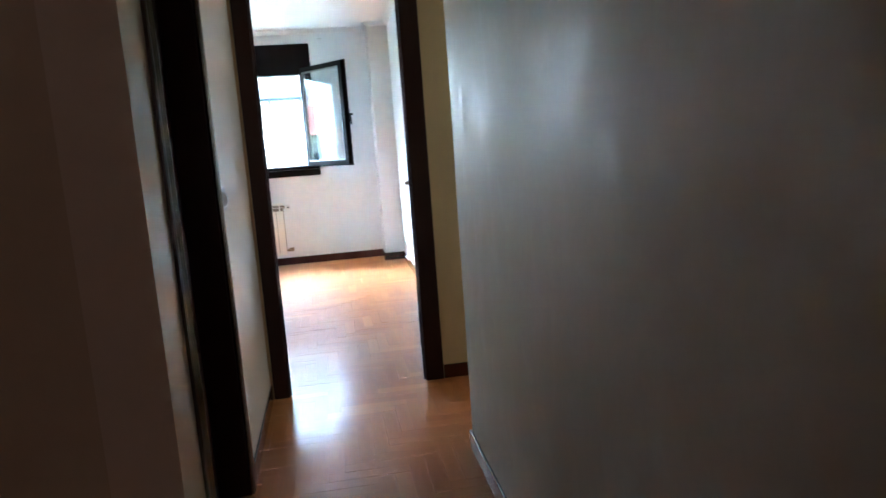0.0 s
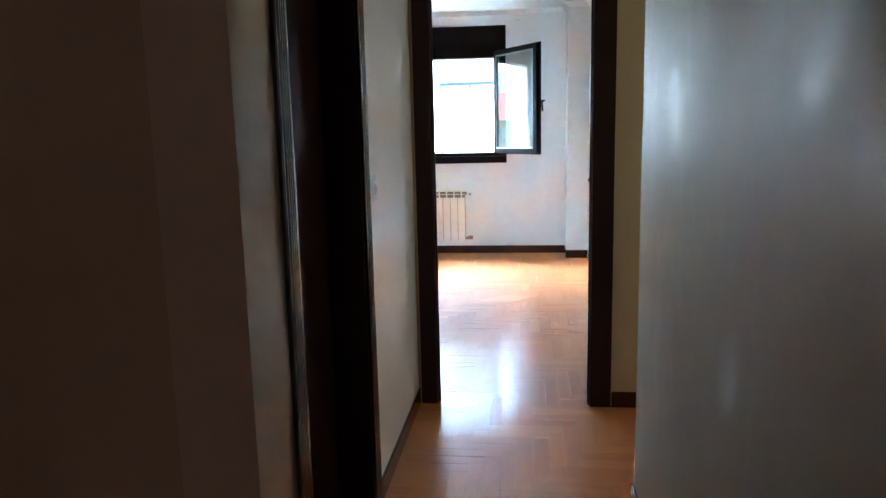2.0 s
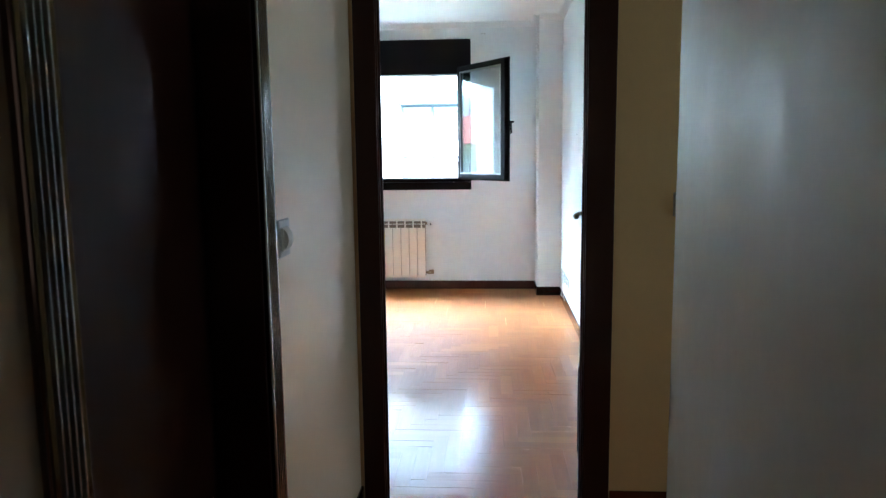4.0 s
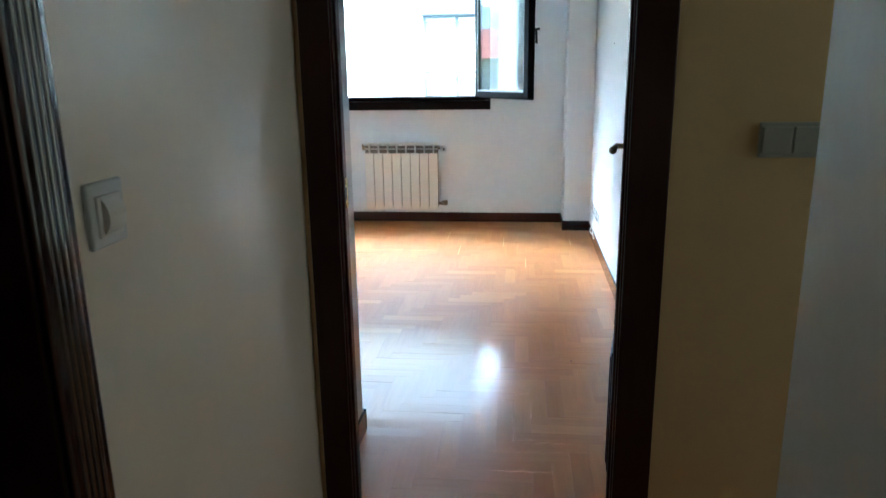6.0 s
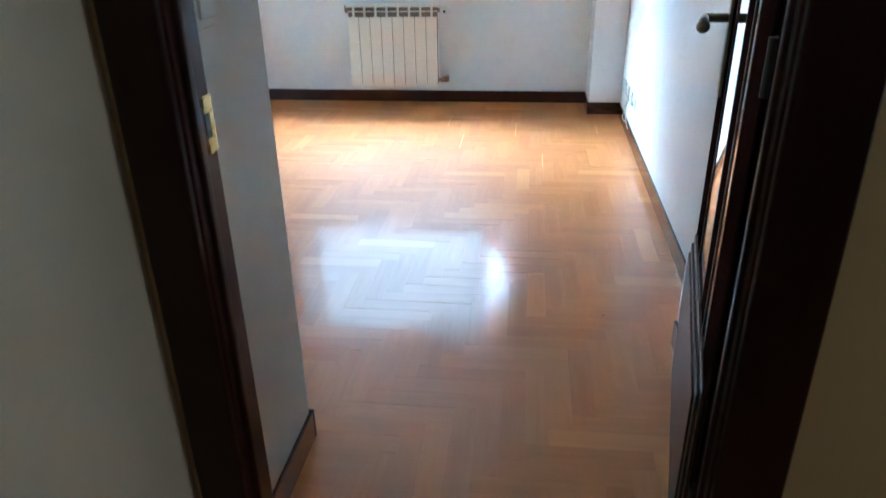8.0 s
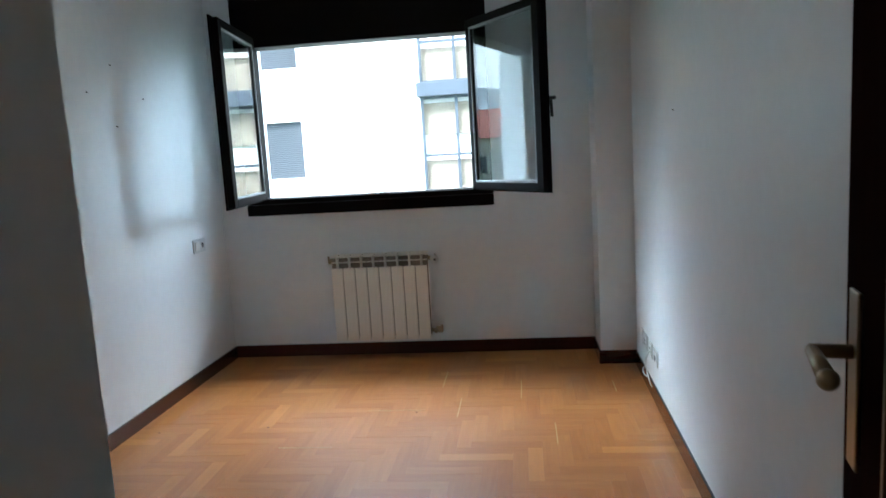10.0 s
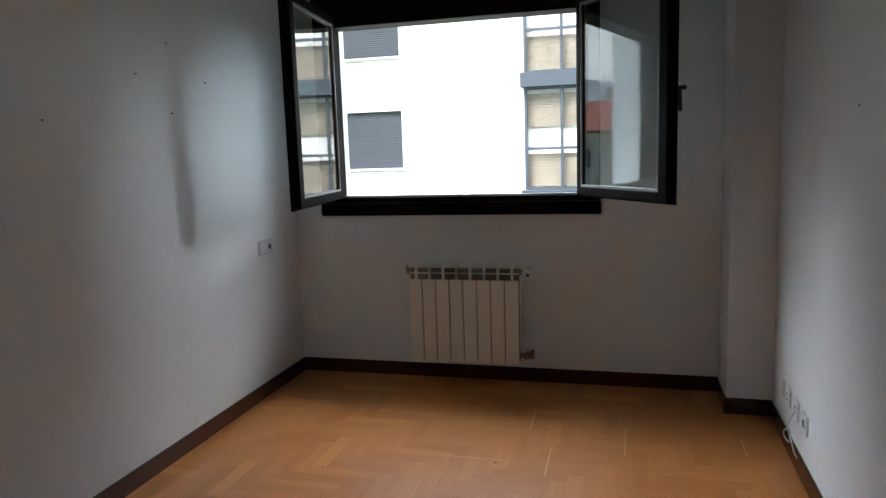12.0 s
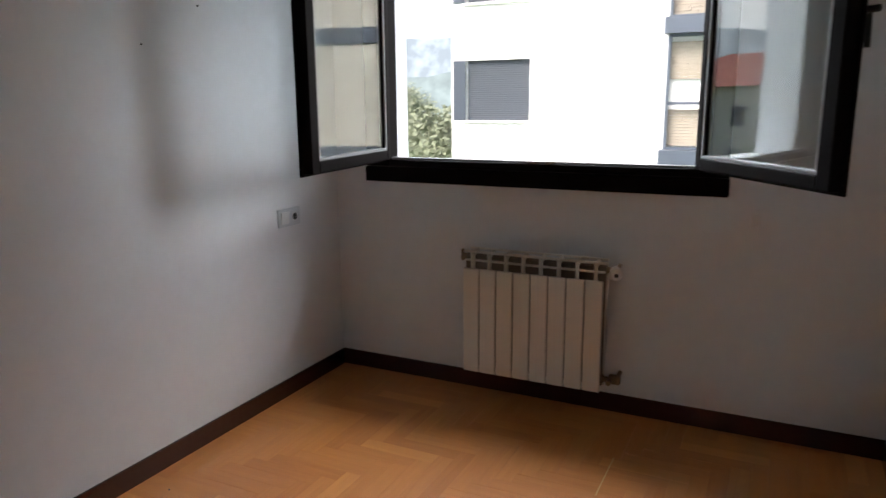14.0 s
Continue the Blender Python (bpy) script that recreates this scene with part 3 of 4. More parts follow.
rod(bm, (-0.345, 0.045, 0.53), (-0.32, 0.045, 0.53), 0.019)
rod(bm, (-0.345, 0.045, 0.53), (-0.345, 0.045, 0.565), 0.006)
part("bleed_plug", bm, BRONZE, radiator)
bm = bmesh.new()
rod(bm, (0.32, 0.045, 0.53), (0.355, 0.045, 0.53), 0.014)
rod(bm, (0.355, 0.045, 0.53), (0.355, 0.13, 0.535), 0.009)
part("valve_body", bm, BRONZE, radiator, smooth=False)
bm = bmesh.new()
rod(bm, (0.357, 0.030, 0.532), (0.372, -0.022, 0.528), 0.022, 0.027, sides=18)
rod(bm, (0.372, -0.022, 0.528), (0.3745, -0.030, 0.527), 0.027, 0.018, sides=18)
knob = part("valve_knob", bm, PLASTIC, radiator, "white thermostat knob")
bm = bmesh.new()
rod(bm, (0.3743, -0.0295, 0.527), (0.375, -0.032, 0.527), 0.009, sides=14)
part("knob_mark", bm, BLACK, knob)
bm = bmesh.new()
rod(bm, (0.32, 0.045, 0.045), (0.375, 0.045, 0.045), 0.013)
rod(bm, (0.352, 0.045, 0.045), (0.352, 0.0, 0.045), 0.011)
rod(bm, (0.375, 0.045, 0.045), (0.375, 0.135, 0.05), 0.010)
cuboid(bm, 0.345, 0.395, 0.03, 0.06, 0.03, 0.07, bevel=0.006)
part("lower_valve", bm, BRONZE, radiator, "tarnished brass lockshield valve")
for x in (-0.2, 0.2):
    block("bracket", (x - 0.012, x + 0.012, 0.07, 0.137, 0.45, 0.475), ENAMEL_SHADE, radiator)


# ---- switches and sockets: x across, -y out of the wall ----
def plate_base(name, m, label, category, w, h, mat=PLASTIC, group=""):
    top = thing(name, m, label, category, group)
    bm = bmesh.new()
    cuboid(bm, -w / 2, w / 2, -0.009, 0, -h / 2, h / 2, bevel=0.0035)
    part("surround", bm, mat, top)
    return top


def rocker(top, x, w, h, mat, tilt=4):
    bm = bmesh.new()
    cuboid(bm, -w / 2, w / 2, -0.006, 0.004, -h / 2, h / 2, bevel=0.002)
    return part("rocker", bm, mat, top, m=pose(x, -0.009, 0, tilt))


hall_switch = plate_base("light_switch", pose(HL, 2.892, 1.12, 0, 0, 90), "pale grey light switch with curved rocker on the hall wall", "light switch", 0.082, 0.088, GREY_PLASTIC)
bm = bmesh.new()
cuboid(bm, -0.028, 0.028, -0.013, -0.006, -0.030, 0.026, bevel=0.003)
rk = part("rocker", bm, PLASTIC, hall_switch, "white curved rocker")
bm = bmesh.new()
for i in range(8):
    a0, a1 = -0.9 + 0.225 * i, -0.675 + 0.225 * i
    zz = [0.024 * math.sin(a) / math.sin(0.9) - 0.002 for a in (a0, a1)]
    yy = [-0.013 - 0.010 * (math.cos(a) - math.cos(0.9)) / (1 - math.cos(0.9)) for a in (a0, a1)]
    vs = [bm.verts.new((x, y, z)) for x, y, z in ((-0.02, yy[0], zz[0]), (0.02, yy[0], zz[0]), (0.02, yy[1], zz[1]), (-0.02, yy[1], zz[1]),
                                                  (-0.02, -0.008, zz[0]), (0.02, -0.008, zz[0]), (0.02, -0.008, zz[1]), (-0.02, -0.008, zz[1]))]
    for q in ((0, 1, 2, 3), (0, 3, 7, 4), (1, 5, 6, 2), (4, 7, 6, 5)):
        bm.faces.new([vs[k] for k in q])
bmesh.ops.remove_doubles(bm, verts=bm.verts[:], dist=0.0001)
bmesh.ops.recalc_face_normals(bm, faces=bm.faces[:])
part("curved_key", bm, PLASTIC, rk)
double = plate_base("light_switch", pose(0.907, YD, 1.130, 0, 0, 0), "pale grey double light switch on the hall wall", "light switch", 0.152, 0.084, DULL_PLASTIC)
for x in (-0.036, 0.036):
    rocker(double, x, 0.066, 0.062, DULL_PLASTIC)
stub_switch = plate_base("light_switch", pose(-0.300, 4.090, 1.125, 0, 0, 90), "white light switch beside the bedroom door", "light switch", 0.085, 0.092, PLASTIC)
rocker(stub_switch, 0, 0.056, 0.060, PLASTIC)


def socket_disc(top, x, mat=PLASTIC):
    bm = bmesh.new()
    rod(bm, (x, -0.0115, 0), (x, -0.006, 0), 0.021, sides=20)
    ring = part("socket_ring", bm, mat, top)
    bm = bmesh.new()
    # flat black disc stands for the shade inside the socket
    rod(bm, (x, -0.0125, 0), (x, -0.0112, 0), 0.016, sides=20)
    part("socket_well_shade", bm, BLACK, ring, "dark disc for the shade in the socket well")
    bm = bmesh.new()
    for dx in (-0.009, 0.009):
        rod(bm, (x + dx, -0.0132, 0), (x + dx, -0.012, 0), 0.0026, sides=8)
    part("pin_hole", bm, GREY_PLASTIC, ring)


west_socket = plate_base("wall_socket", pose(XL, 7.718, 0.848, 0, 0, 90), "pale grey double plate with switch and socket on the side wall", "socket", 0.158, 0.084, GREY_PLASTIC, "wall sockets")
rocker(west_socket, -0.036, 0.056, 0.056, PLASTIC)
socket_disc(west_socket, 0.036)
for k, y in enumerate((7.555, 7.412, 7.254, 7.103)):
    s = plate_base("wall_socket", pose(xr(y), y, 0.240, 0, 0, -90.7), ("white blank cover plate low on the wall", "white aerial outlet low on the wall", "white aerial outlet with a cable low on the wall", "white socket outlet low on the wall")[k], "socket", 0.083, 0.083, PLASTIC, "wall sockets")
    if k == 3:
        socket_disc(s, 0)
    else:
        bm = bmesh.new()
        cuboid(bm, -0.027, 0.027, -0.012, -0.006, -0.027, 0.027, bevel=0.002)
        insert = part("insert", bm, PLASTIC, s)
        if k:
            bm = bmesh.new()
            for dz in (-0.011, 0.011):
                rod(bm, (0, -0.0135, dz), (0, -0.011, dz), 0.006, sides=12)
            part("aerial_port", bm, BLACK, insert)


def cord(name, pts, r, mat, label, category):
    cu = bpy.data.curves.new(name, "CURVE")
    cu.dimensions, cu.bevel_depth, cu.bevel_resolution, cu.resolution_u = "3D", r, 2, 6
    sp = cu.splines.new("BEZIER")
    sp.bezier_points.add(len(pts) - 1)
    for p, co in zip(sp.bezier_points, pts):
        p.co, p.handle_left_type, p.handle_right_type = co, "AUTO", "AUTO"
    cu.materials.append(mat)
    return tagged(new(name, cu), label, category)


cord("cable", [(xr(7.2) - 0.014, 7.245, 0.234), (xr(7.2) - 0.03, 7.250, 0.196), (xr(7.2) - 0.03, 7.290, 0.141), (xr(7.2) - 0.035, 7.330, 0.106), (xr(7.2) - 0.03, 7.290, 0.090), (xr(7.2) - 0.028, 7.240, 0.111), (xr(7.2) - 0.03, 7.260, 0.151),
               (xr(7.2) - 0.03, 7.220, 0.126), (xr(7.2) - 0.028, 7.160, 0.091), (xr(7.2) - 0.028, 7.110, 0.090)], 0.0032, PLASTIC, "white aerial cable looped below its outlet", "cable")

hook = thing("wall_clip", pose(0.133, YW, 0.905), "small white plastic strap clip on the wall under the window", "clip")
block("clip_back", (-0.012, 0.012, -0.006, 0, -0.034, 0.034), PLASTIC, hook, bevel=0.003)
block("clip_tongue", (-0.006, 0.012, -0.016, -0.004, -0.030, 0.020), PLASTIC, hook, bevel=0.003)

for y, z in ((6.24, 1.515), (6.752, 1.721), (6.973, 1.872), (7.251, 1.723), (6.974, 1.566)):
    bm = bmesh.new()
    rod(bm, (XL - 0.01, y, z), (XL + 0.007, y, z - 0.002), 0.0025, 0.0032, sides=8)
    tagged(part("nail", bm, BLACK), "small dark nail in the white painted wall", "nail", "nails in the wall")
bm = bmesh.new()
rod(bm, (xr(6.614) + 0.01, 6.614, 1.459), (xr(6.614) - 0.004, 6.614, 1.457), 0.0025, 0.0032, sides=8)
tagged(part("nail", bm, BLACK), "small dark nail in the white painted wall", "nail", "nails in the wall")
# two small holes in the wall, drawn as raised dots
for x in (0.138, 0.164):
    bm = bmesh.new()
    rod(bm, (x, YW + 0.01, 2.455), (x, YW - 0.006, 2.455), 0.005, sides=8)
    tagged(part("screw", bm, BRONZE), "small raised dot for a hole above the window corner", "screw", "screws in the wall")

# ---- outside: the block opposite ----
FY, STOREY = 22.3, 2.95
opposite = thing("apartment_building", pose(-0.03, FY, -0.14), "white rendered apartment block with grey shutters and glazed galleries", "building")
WZ = [1.03 + STOREY * k for k in range(-3, 2)]
block("wall", (-7.85, -7.44, 0, 11, -12, 7), RENDER_WHITE, opposite)
block("wall", (-5.68, -2.35, 0, 11, -12, 7), RENDER_WHITE, opposite)
block("wall", (-7.44, -5.68, 0.35, 11, -12, 7), RENDER_WHITE, opposite)
edges = [-12] + [v for z in WZ for v in (z, z + 1.53)] + [7]
for a, b in zip(edges[::2], edges[1::2]):
    block("wall", (-7.44, -5.68, 0, 0.35, a, b), RENDER_WHITE, opposite)
block("stone_wall", (2.6, 11, -0.2, 11, -12, 7), STONE_CLAD, opposite, "pale stone clad wing")
block("roof", (-8.0, 11.2, -0.4, 11.2, 7, 7.4), GREY_METAL, opposite)
for z in WZ:
    block("side_panel", (-7.80, -7.44, -0.02, 0.02, z, z + 1.53), GREY_METAL, opposite, "blue-grey metal panel", bevel=0.005)
    block("window_sill", (-7.50, -5.62, -0.08, 0.1, z - 0.06, z), RENDER_WHITE, opposite, bevel=0.01)
    w = block("window", (-7.44, -5.68, 0.15, 0.19, z, z + 1.53), SHUTTER, opposite, "lowered grey roller shutter")
    bm = bmesh.new()
    for k in range(28):
        cuboid(bm, -7.43, -5.69, 0.125, 0.15, z + 0.01 + 0.054 * k, z + 0.052 + 0.054 * k, bevel=0.008, segments=1)
    part("slat", bm, SHUTTER, w)
BRICK_BAND = material("thin_split_brick", (0.29, 0.245, 0.195), 0.8, vary=0.22, scale=6, bump=0.5, bump_scale=14)
GX = [-2.35, -1.44, -0.52, 0.40, 1.32, 2.60]
for z in WZ:
    zb = z - 0.65
    block("gallery_band", (-2.42, 2.6, -0.35, 0.35, zb - 0.36, zb), GREY_METAL, opposite, "blue-grey slab edge", bevel=0.01)
    block("gallery_wall", (-2.35, 2.6, 0.18, 0.35, zb, zb + STOREY - 0.36), RENDER_WHITE, opposite)
    bm = bmesh.new()
    for za, zc in ((zb + 0.08, zb + 0.95), (zb + 1.60, zb + 2.45)):
        n = int((zc - za) / 0.07)
        for r in range(n):
            x = -2.35
            while x < 2.55:
                ln = random.uniform(0.18, 0.5)
                cuboid(bm, x + 0.002, min(x + ln, 2.59) - 0.002, 0.10 - random.uniform(0, 0.015), 0.18, za + 0.07 * r + 0.002, za + 0.07 * r + 0.068)
                x += ln
    tagged(part("split_brick", bm, BRICK_BAND, opposite, "courses of thin tan split brick"), kind="stuff")
    fr = block("gallery_frame", (-2.35, 2.6, -0.12, -0.04, zb + 1.02, zb + 1.09), GREY_METAL, opposite)
    block("rail", (-2.35, 2.6, -0.12, -0.04, zb, zb + 0.06), GREY_METAL, fr)
    block("rail", (-2.35, 2.6, -0.12, -0.04, zb + STOREY - 0.42, zb + STOREY - 0.36), GREY_METAL, fr)
    for x in GX:
        block("mullion", (x, x + 0.07, -0.14, -0.03, zb, zb + STOREY - 0.36), GREY_METAL, fr)
for z in WZ:
    block("stone_band", (2.6, 11, -0.26, -0.2, z - 1.0, z - 0.62), GREY_METAL, opposite, "blue-grey slab edge")
    for x in (7.4,):
        w = block("window", (x, x + 1.7, -0.24, -0.2, z, z + 1.1), SHUTTER, opposite, "grey window")
        block("frame", (x + 0.8, x + 0.88, -0.27, -0.24, z, z + 1.1), GREY_METAL, w)
        block("sill", (x - 0.05, x + 1.75, -0.32, -0.2, z - 0.06, z), RENDER_WHITE, w)

# ---- outside: ground, hills, trees, a far house with a red roof ----
GROUND = -9.0
bm = bmesh.new()
for i in range(49):
    for j in range(49):
        u, v = (i - 24) / 24, (j - 24) / 24
        x, y = 3500 * u * abs(u), 3500 * v * abs(v)
        d = math.hypot(x, y)
        h = GROUND + (0 if d < 100 else 2 * noise.noise(Vector((x / 60, y / 60, 1))))
        bm.verts.new((x, y, h))
bm.verts.ensure_lookup_table()
for i in range(48):
    for j in range(48):
        a = i * 49 + j
        bm.faces.new((bm.verts[a], bm.verts[a + 49], bm.verts[a + 50], bm.verts[a + 1]))
setting(part("ground", bm, EARTH, smooth=True), "grassy ground below the windows", "ground")


def crown_mesh(seed, count, size):
    rng = random.Random(seed)
    bm = bmesh.new()
    lobes = [Vector((rng.uniform(-1, 1), rng.uniform(-1, 1), rng.uniform(-0.5, 1.0))) * size * 0.6 for _ in range(11)]
    for _ in range(count):
        c = rng.choice(lobes)
        v = Vector((rng.gauss(0, 1), rng.gauss(0, 1), rng.gauss(0, 1))).normalized() * size * 0.42 * rng.uniform(0.35, 1.1)
        p = c + v
        a = Vector((rng.gauss(0, 1), rng.gauss(0, 1), rng.gauss(0, 1))).normalized()
        b = a.orthogonal().normalized()
        s = size * rng.uniform(0.022, 0.045)
        q = [bm.verts.new(p + k) for k in (a * s, b * s * 0.6, -a * s, -b * s * 0.6)]
        bm.faces.new(q)
    me = mesh_from(bm, "crown", LEAF)
    return me


def trunk_mesh(seed, h, size):
    rng = random.Random(seed)
    bm = bmesh.new()
    rod(bm, (0, 0, 0), (0.1, 0, h * 0.7), 0.22, 0.13, 8)
    for k in range(6):
        a = k * 1.05 + rng.uniform(-0.3, 0.3)
        rod(bm, (0.1, 0, h * rng.uniform(0.45, 0.7)), (math.cos(a) * size * 0.6, math.sin(a) * size * 0.6, h * rng.uniform(0.85, 1.15)), 0.09, 0.03, 6)
    return mesh_from(bm, "trunk", BARK)


tree = thing("tree", pose(-15, 31, GROUND), "leafy green broadleaf tree", "tree", "trees outside")
new("trunk", trunk_mesh(3, 6.5, 3.2)).parent = tree
crown = new("crown", crown_mesh(4, 9000, 3.4))
crown.parent, crown.location = tree, (0, 0, 7.4)
for x, y, sc, turn_ in ((-19, 36, 0.86, 40), (-24, 44, 0.9, 90), (-12, 40, 0.8, 200), (-32, 60, 0.92, 10), (-27, 15, 0.75, 120), (-31, 19, 0.8, 250), (-25, 20.5, 0.66, 300), (-42, 80, 1.2, 60), (-36, 30, 1.2, 160)):
    t2 = copy_thing(tree, pose(x, y, GROUND, 0, 0, turn_))
    t2.scale = (sc, sc, sc)

MIST = bpy.data.materials.new("overcast_distance")
MIST.use_nodes = True
mt = MIST.node_tree
mt.nodes.remove(mt.nodes["Principled BSDF"])
em, mtc, mn, mr = (mt.nodes.new(k) for k in ("ShaderNodeEmission", "ShaderNodeTexCoord", "ShaderNodeTexNoise", "ShaderNodeValToRGB"))
mn.inputs["Scale"].default_value, mn.inputs["Detail"].default_value = 0.006, 5
me_ = mr.color_ramp.elements
me_[0].position, me_[0].color, me_[1].position, me_[1].color = 0.35, (0.60, 0.68, 0.76, 1), 0.65, (0.86, 0.89, 0.92, 1)
em.inputs["Strength"].default_value = 1.2
mt.links.new(mtc.outputs["Object"], mn.inputs["Vector"])
mt.links.new(mn.outputs["Fac"], mr.inputs["Fac"])
mt.links.new(mr.outputs["Color"], em.inputs["Color"])
mt.links.new(em.outputs["Emission"], mt.nodes["Material Output"].inputs["Surface"])


def ring(name, radius, z0, tops, mat, label):
    """A curved sheet of distance round the place, its upper edge uneven."""
    bm = bmesh.new()
    n = 160
    low = [bm.verts.new((radius * math.cos(2 * math.pi * i / n), radius * math.sin(2 * math.pi * i / n), z0)) for i in range(n)]
    high = [bm.verts.new((v.co.x, v.co.y, tops(v.co.x, v.co.y))) for v in low]
    for i in range(n):
        j = (i + 1) % n
        bm.faces.new((low[i], low[j], high[j], high[i]))
    ob = part(name, bm, mat)
    return setting(ob, label, "backdrop")


# a glowing surface for distance, the mist put into its pale colour
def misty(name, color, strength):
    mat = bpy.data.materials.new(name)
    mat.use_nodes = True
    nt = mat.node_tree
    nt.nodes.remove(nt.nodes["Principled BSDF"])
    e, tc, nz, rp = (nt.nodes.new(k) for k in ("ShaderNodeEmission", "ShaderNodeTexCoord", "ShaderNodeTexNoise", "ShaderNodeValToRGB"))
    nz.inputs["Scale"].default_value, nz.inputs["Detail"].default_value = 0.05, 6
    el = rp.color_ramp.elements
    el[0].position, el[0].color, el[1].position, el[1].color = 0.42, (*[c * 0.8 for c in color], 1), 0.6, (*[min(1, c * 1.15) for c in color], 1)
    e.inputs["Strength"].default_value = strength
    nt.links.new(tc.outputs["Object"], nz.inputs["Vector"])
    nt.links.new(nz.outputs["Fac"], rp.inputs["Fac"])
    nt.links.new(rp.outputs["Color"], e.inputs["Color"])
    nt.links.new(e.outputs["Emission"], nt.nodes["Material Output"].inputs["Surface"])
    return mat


ring("backdrop_sky", 1600, -60, lambda x, y: 520, MIST, "pale overcast sky over the horizon")
# the hill sheets glow, their painted haze bluer with distance
ring("backdrop_far_hill", 1100, -60, lambda x, y: 110 + 60 * noise.noise(Vector((x / 300, y / 300, 2))), misty("far_hill_painted_mist", (0.50, 0.58, 0.66), 0.8), "far hill in painted blue mist")
ring("backdrop_near_hill", 600, -60, lambda x, y: 24 + 16 * noise.noise(Vector((x / 130, y / 130, 5))) + 4 * noise.noise(Vector((x / 22, y / 22, 7))), misty("wooded_slope_painted_mist", (0.44, 0.53, 0.54), 0.7), "green wooded slope in painted mist")
ring("backdrop_meadow", 330, -60, lambda x, y: 3 + 9 * noise.noise(Vector((x / 70, y / 70, 9))) + 3 * noise.noise(Vector((x / 14, y / 14, 4))), misty("meadow_slope_painted_mist", (0.44, 0.52, 0.46), 0.62), "green meadow slope with hedges, paled by painted mist")

house = thing("far_building", pose(-62, 24, GROUND, 0, 0, -72), "grey apartment house with a red tiled roof and chimneys", "building")
block("wall", (-16, 16, -6, 6, 0, 11.5), FAR_WALL, house)
bm = bmesh.new()
v = [bm.verts.new(p) for p in ((-17, -7, 11.5), (17, -7, 11.5), (17, 7, 11.5), (-17, 7, 11.5), (-12, 0, 14.6), (12, 0, 14.6))]
for q in ((0, 1, 5, 4), (1, 2, 5), (2, 3, 4, 5), (3, 0, 4), (3, 2, 1, 0)):
    bm.faces.new([v[k] for k in q])
roof = part("roof", bm, ROOF_TILE, house, "red tiled hipped roof")
for x in (-8, 1, 9):
    block("chimney", (x, x + 1.2, -1.8, -0.6, 12.5, 15.8), FAR_WALL, roof)
for k in range(3):
    for x in range(-14, 14, 4):
        for sy in (-1, 1):
            block("window", (x, x + 1.4, sy * 6 - 0.05, sy * 6 + 0.05, 1.2 + 3.5 * k, 2.8 + 3.5 * k), SHUTTER, house)

# ---- the parquet: oak blocks in herringbone ----
PW, N = 0.065, 5
PL = PW * N


def parquet_mesh():
    bm = bmesh.new()
    g = 0.0001
    cuboid(bm, g, PL - g, g, PW - g, -0.012, 0.0)
    top = [e for e in bm.edges if all(abs(v.co.z) < 1e-6 for v in e.verts)]
    bmesh.ops.bevel(bm, geom=top, offset=0.0003, segments=1, affect="EDGES")
    return mesh_from(bm, "parquet_block", OAK)


block_mesh = parquet_mesh()
ZONES = [(-1.82, 0.92, 4.35, 8.125), (-0.3, 0.83, 3.8, 4.4), (-0.3, 2.4, 2.88, 3.8), (-0.3, 0.61, 1.78, 2.9), (-2.4, 0.61, -2.0, 1.8)]
spots = []
for b in range(-40, 140):
    for k in range(-30, 30):
        a = b + 2 * N * k
        spots.append((a * PW, b * PW - 0.5, 0))
for c in range(-80, 80):
    for k in range(-30, 40):
        r = c - 2 * N + 1 + 2 * N * k
        spots.append((c * PW, r * PW - 0.5, 1))
chosen = []
for x, y, up in spots:
    w, h = (PW, PL) if up else (PL, PW)
    if any(x + w > z[0] - 0.02 and x < z[1] + 0.02 and y + h > z[2] - 0.02 and y < z[3] + 0.02 for z in ZONES) and y < YW + 0.02:
        chosen.append((x, y, up, w, h))


def inside(x, y, grow=0.06):
    for z in ZONES:
        if z[0] - grow < x < z[1] + grow and z[2] - grow < y < z[3] + grow:
            return z
    return None


single, rest = [], []
for s in chosen:
    x, y, up, w, h = s
    cx, cy = x + w / 2, y + h / 2
    ends = ((cx, y), (cx, y + h)) if up else ((x, cy), (x + w, cy))
    zone = None if all(inside(*e) for e in ends) else (inside(cx, cy) or inside(*ends[0]) or inside(*ends[1]))
    near = zone is None and ((XL < cx < XR and 6.35 < cy < YW) or (-0.25 < cx < 0.7 and 4.3 < cy < 4.95))
    if near and len(single) < 300:
        single.append(s)
    else:
        rest.append((s, zone))
vs, fs, uvs = [], [], []
src = [tuple(v.co) for v in block_mesh.vertices]
polys = [tuple(p.vertices) for p in block_mesh.polygons]
src_uv = [tuple(u.uv) for u in block_mesh.uv_layers[0].data]
prng = random.Random(5)
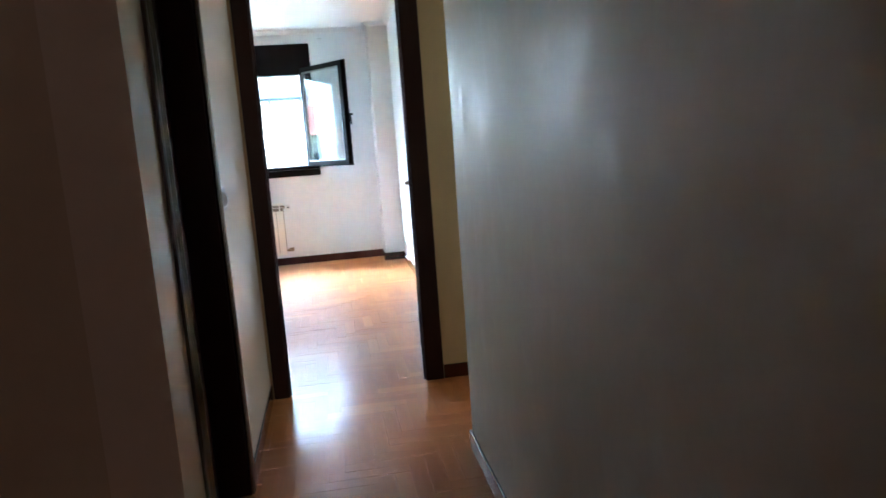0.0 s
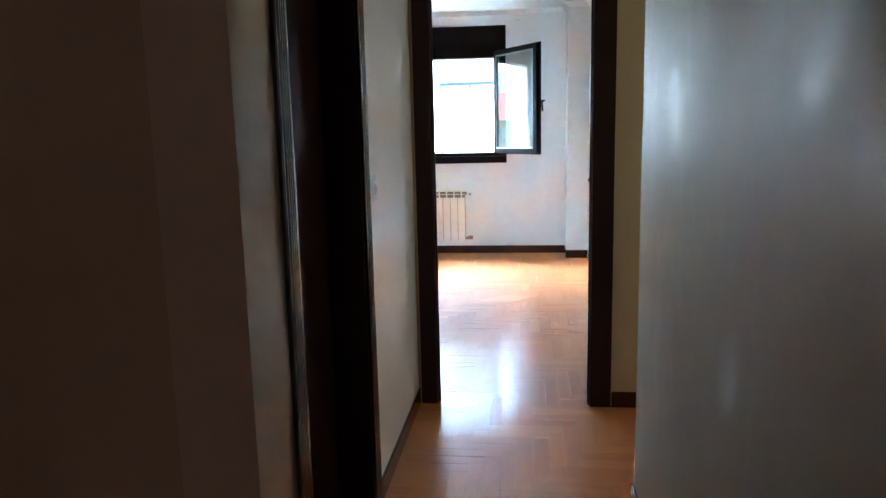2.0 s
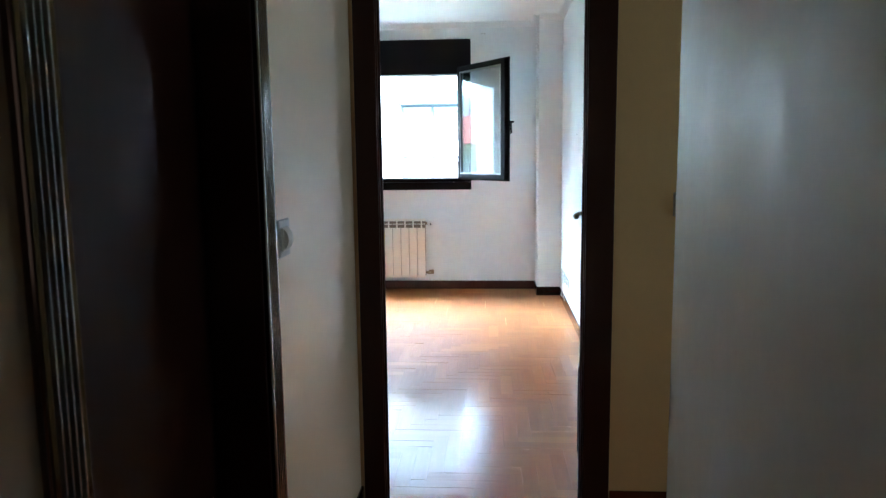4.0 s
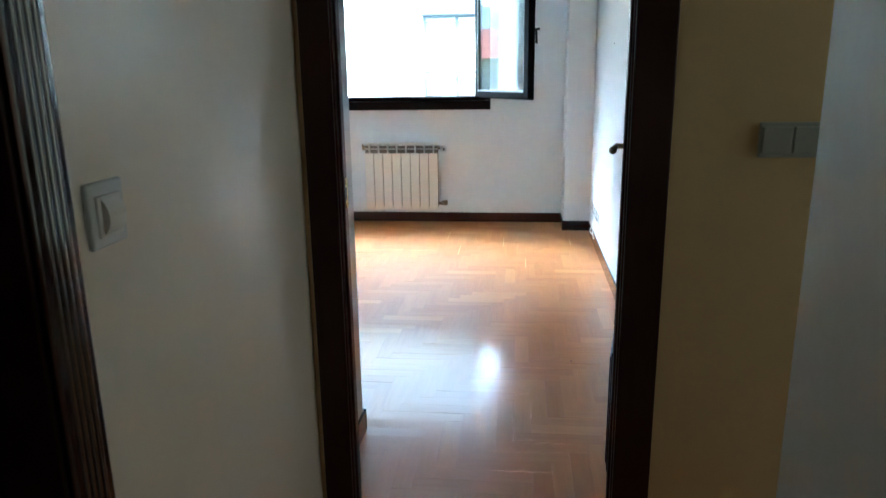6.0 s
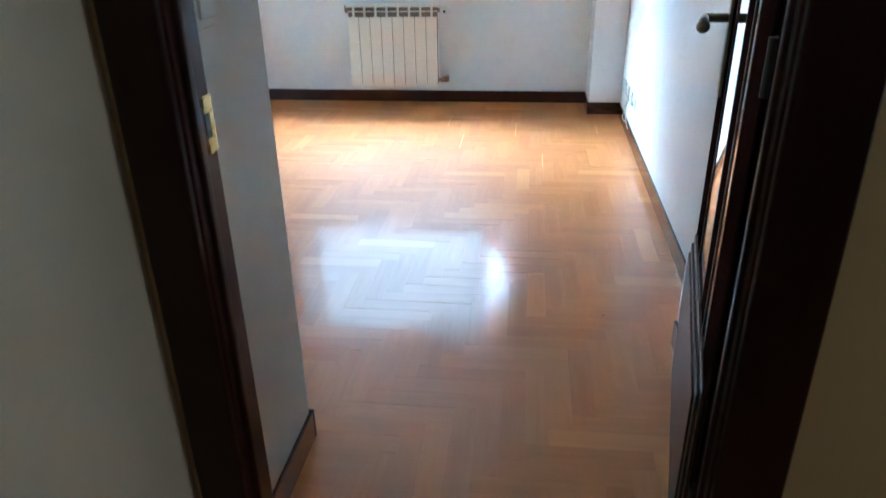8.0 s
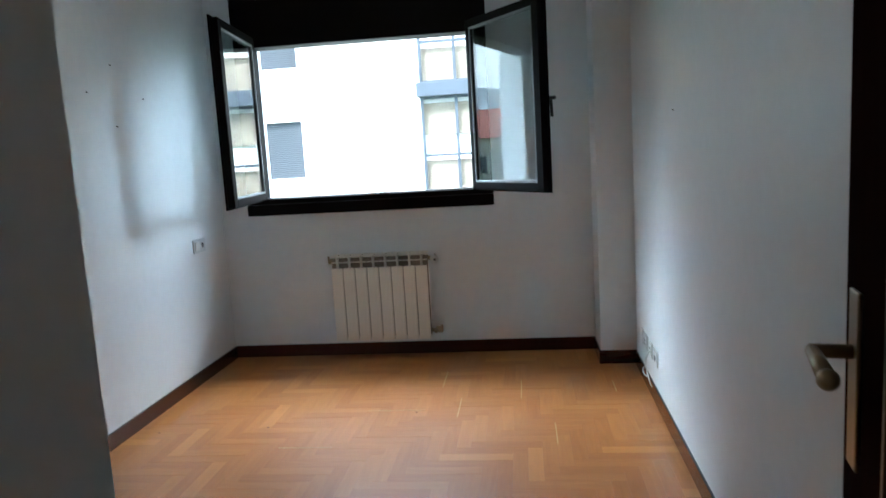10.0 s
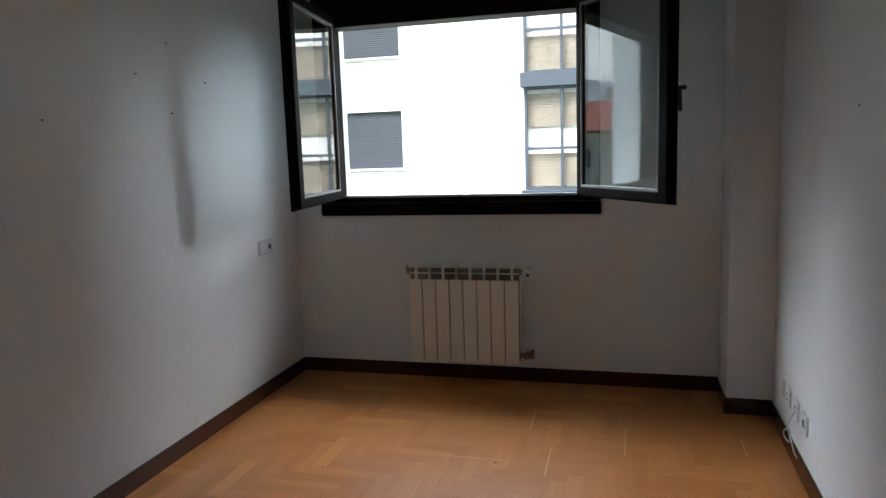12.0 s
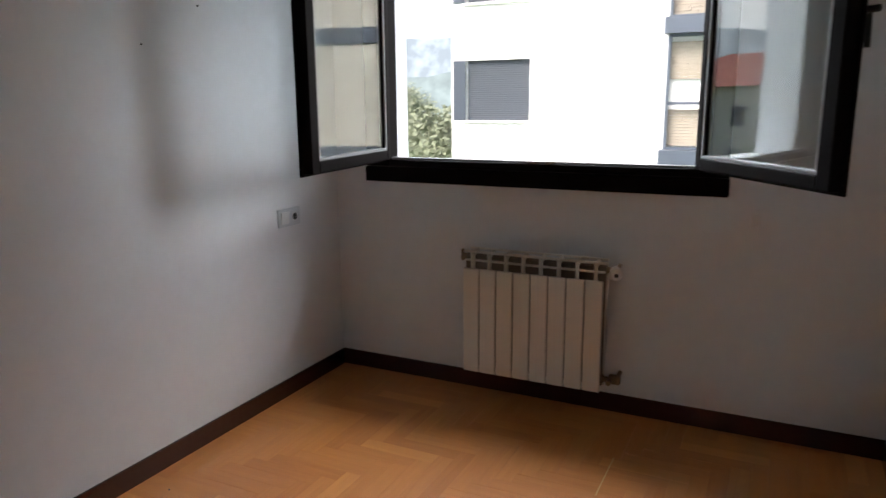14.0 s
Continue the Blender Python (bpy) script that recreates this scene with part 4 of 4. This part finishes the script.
for (x, y, up, w, h), zone in rest:
    o = len(vs)
    dz, sx, sy = prng.uniform(-0.0003, 0.0003), prng.uniform(-0.008, 0.008), prng.uniform(-0.003, 0.003)
    for q in src:
        px, py = (x + PW - q[1], y + q[0]) if up else (x + q[0], y + q[1])
        if zone:
            px, py = min(max(px, zone[0] - 0.06), zone[1] + 0.06), min(max(py, zone[2] - 0.06), zone[3] + 0.06)
        vs.append((px, py, q[2] + dz + (q[1] - PW / 2) * sx + (q[0] - PL / 2) * sy))
    fs += [tuple(i + o for i in p) for p in polys]
    uvs += src_uv
pm = bpy.data.meshes.new("parquet_field")
pm.from_pydata(vs, [], fs)
layer = pm.uv_layers.new(name="UVMap")
layer.data.foreach_set("uv", np.array(uvs, dtype=np.float32).ravel())
pm.materials.append(OAK)
field = new("parquet_field", pm)
field.parent = floor
tagged(field, "oak parquet blocks in herringbone", kind="stuff")
for x, y, up, w, h in single:
    ob = new("parquet_block", block_mesh)
    ob.parent = floor
    tilt = prng.uniform(-0.42, 0.42)
    ob.matrix_basis = pose(x + (PW if up else 0), y, prng.uniform(-0.0003, 0.0003), tilt, 0, 90 if up else 0)

# pale lines along some joints, and specks on the boards
PALE_LINE = material("pale_joint_line", (0.60, 0.38, 0.16), 0.5, vary=0.1)
for x, y, ln, turned in ((-0.285, 7.41, 0.29, 1), (0.165, 7.21, 0.30, 1), (-0.160, 6.95, 0.28, 1), (0.680, 7.30, 0.17, 1), (-0.65, 7.06, 0.31, 0), (0.33, 6.62, 0.24, 1), (-0.98, 6.60, 0.26, 0)):
    bm = bmesh.new()
    cuboid(bm, 0, ln, -0.0022, 0.0022, -0.004, 0.0011, bevel=0.0005, segments=1)
    part("joint_line", bm, PALE_LINE, floor, m=pose(x, y, 0, 0, 0, 90 if turned else 0))
for x, y in ((-1.12, 6.846), (-0.382, 7.029), (-1.679, 6.792), (0.52, 5.05)):
    bm = bmesh.new()
    bmesh.ops.create_uvsphere(bm, u_segments=8, v_segments=5, radius=0.004, matrix=Matrix.Translation((x, y, 0.0012)) @ Matrix.Diagonal((1.3, 0.9, 0.45, 1)))
    tagged(part("crumb", bm, BLACK), "small dark crumb of dirt on the parquet", "dirt", "crumbs on the floor")
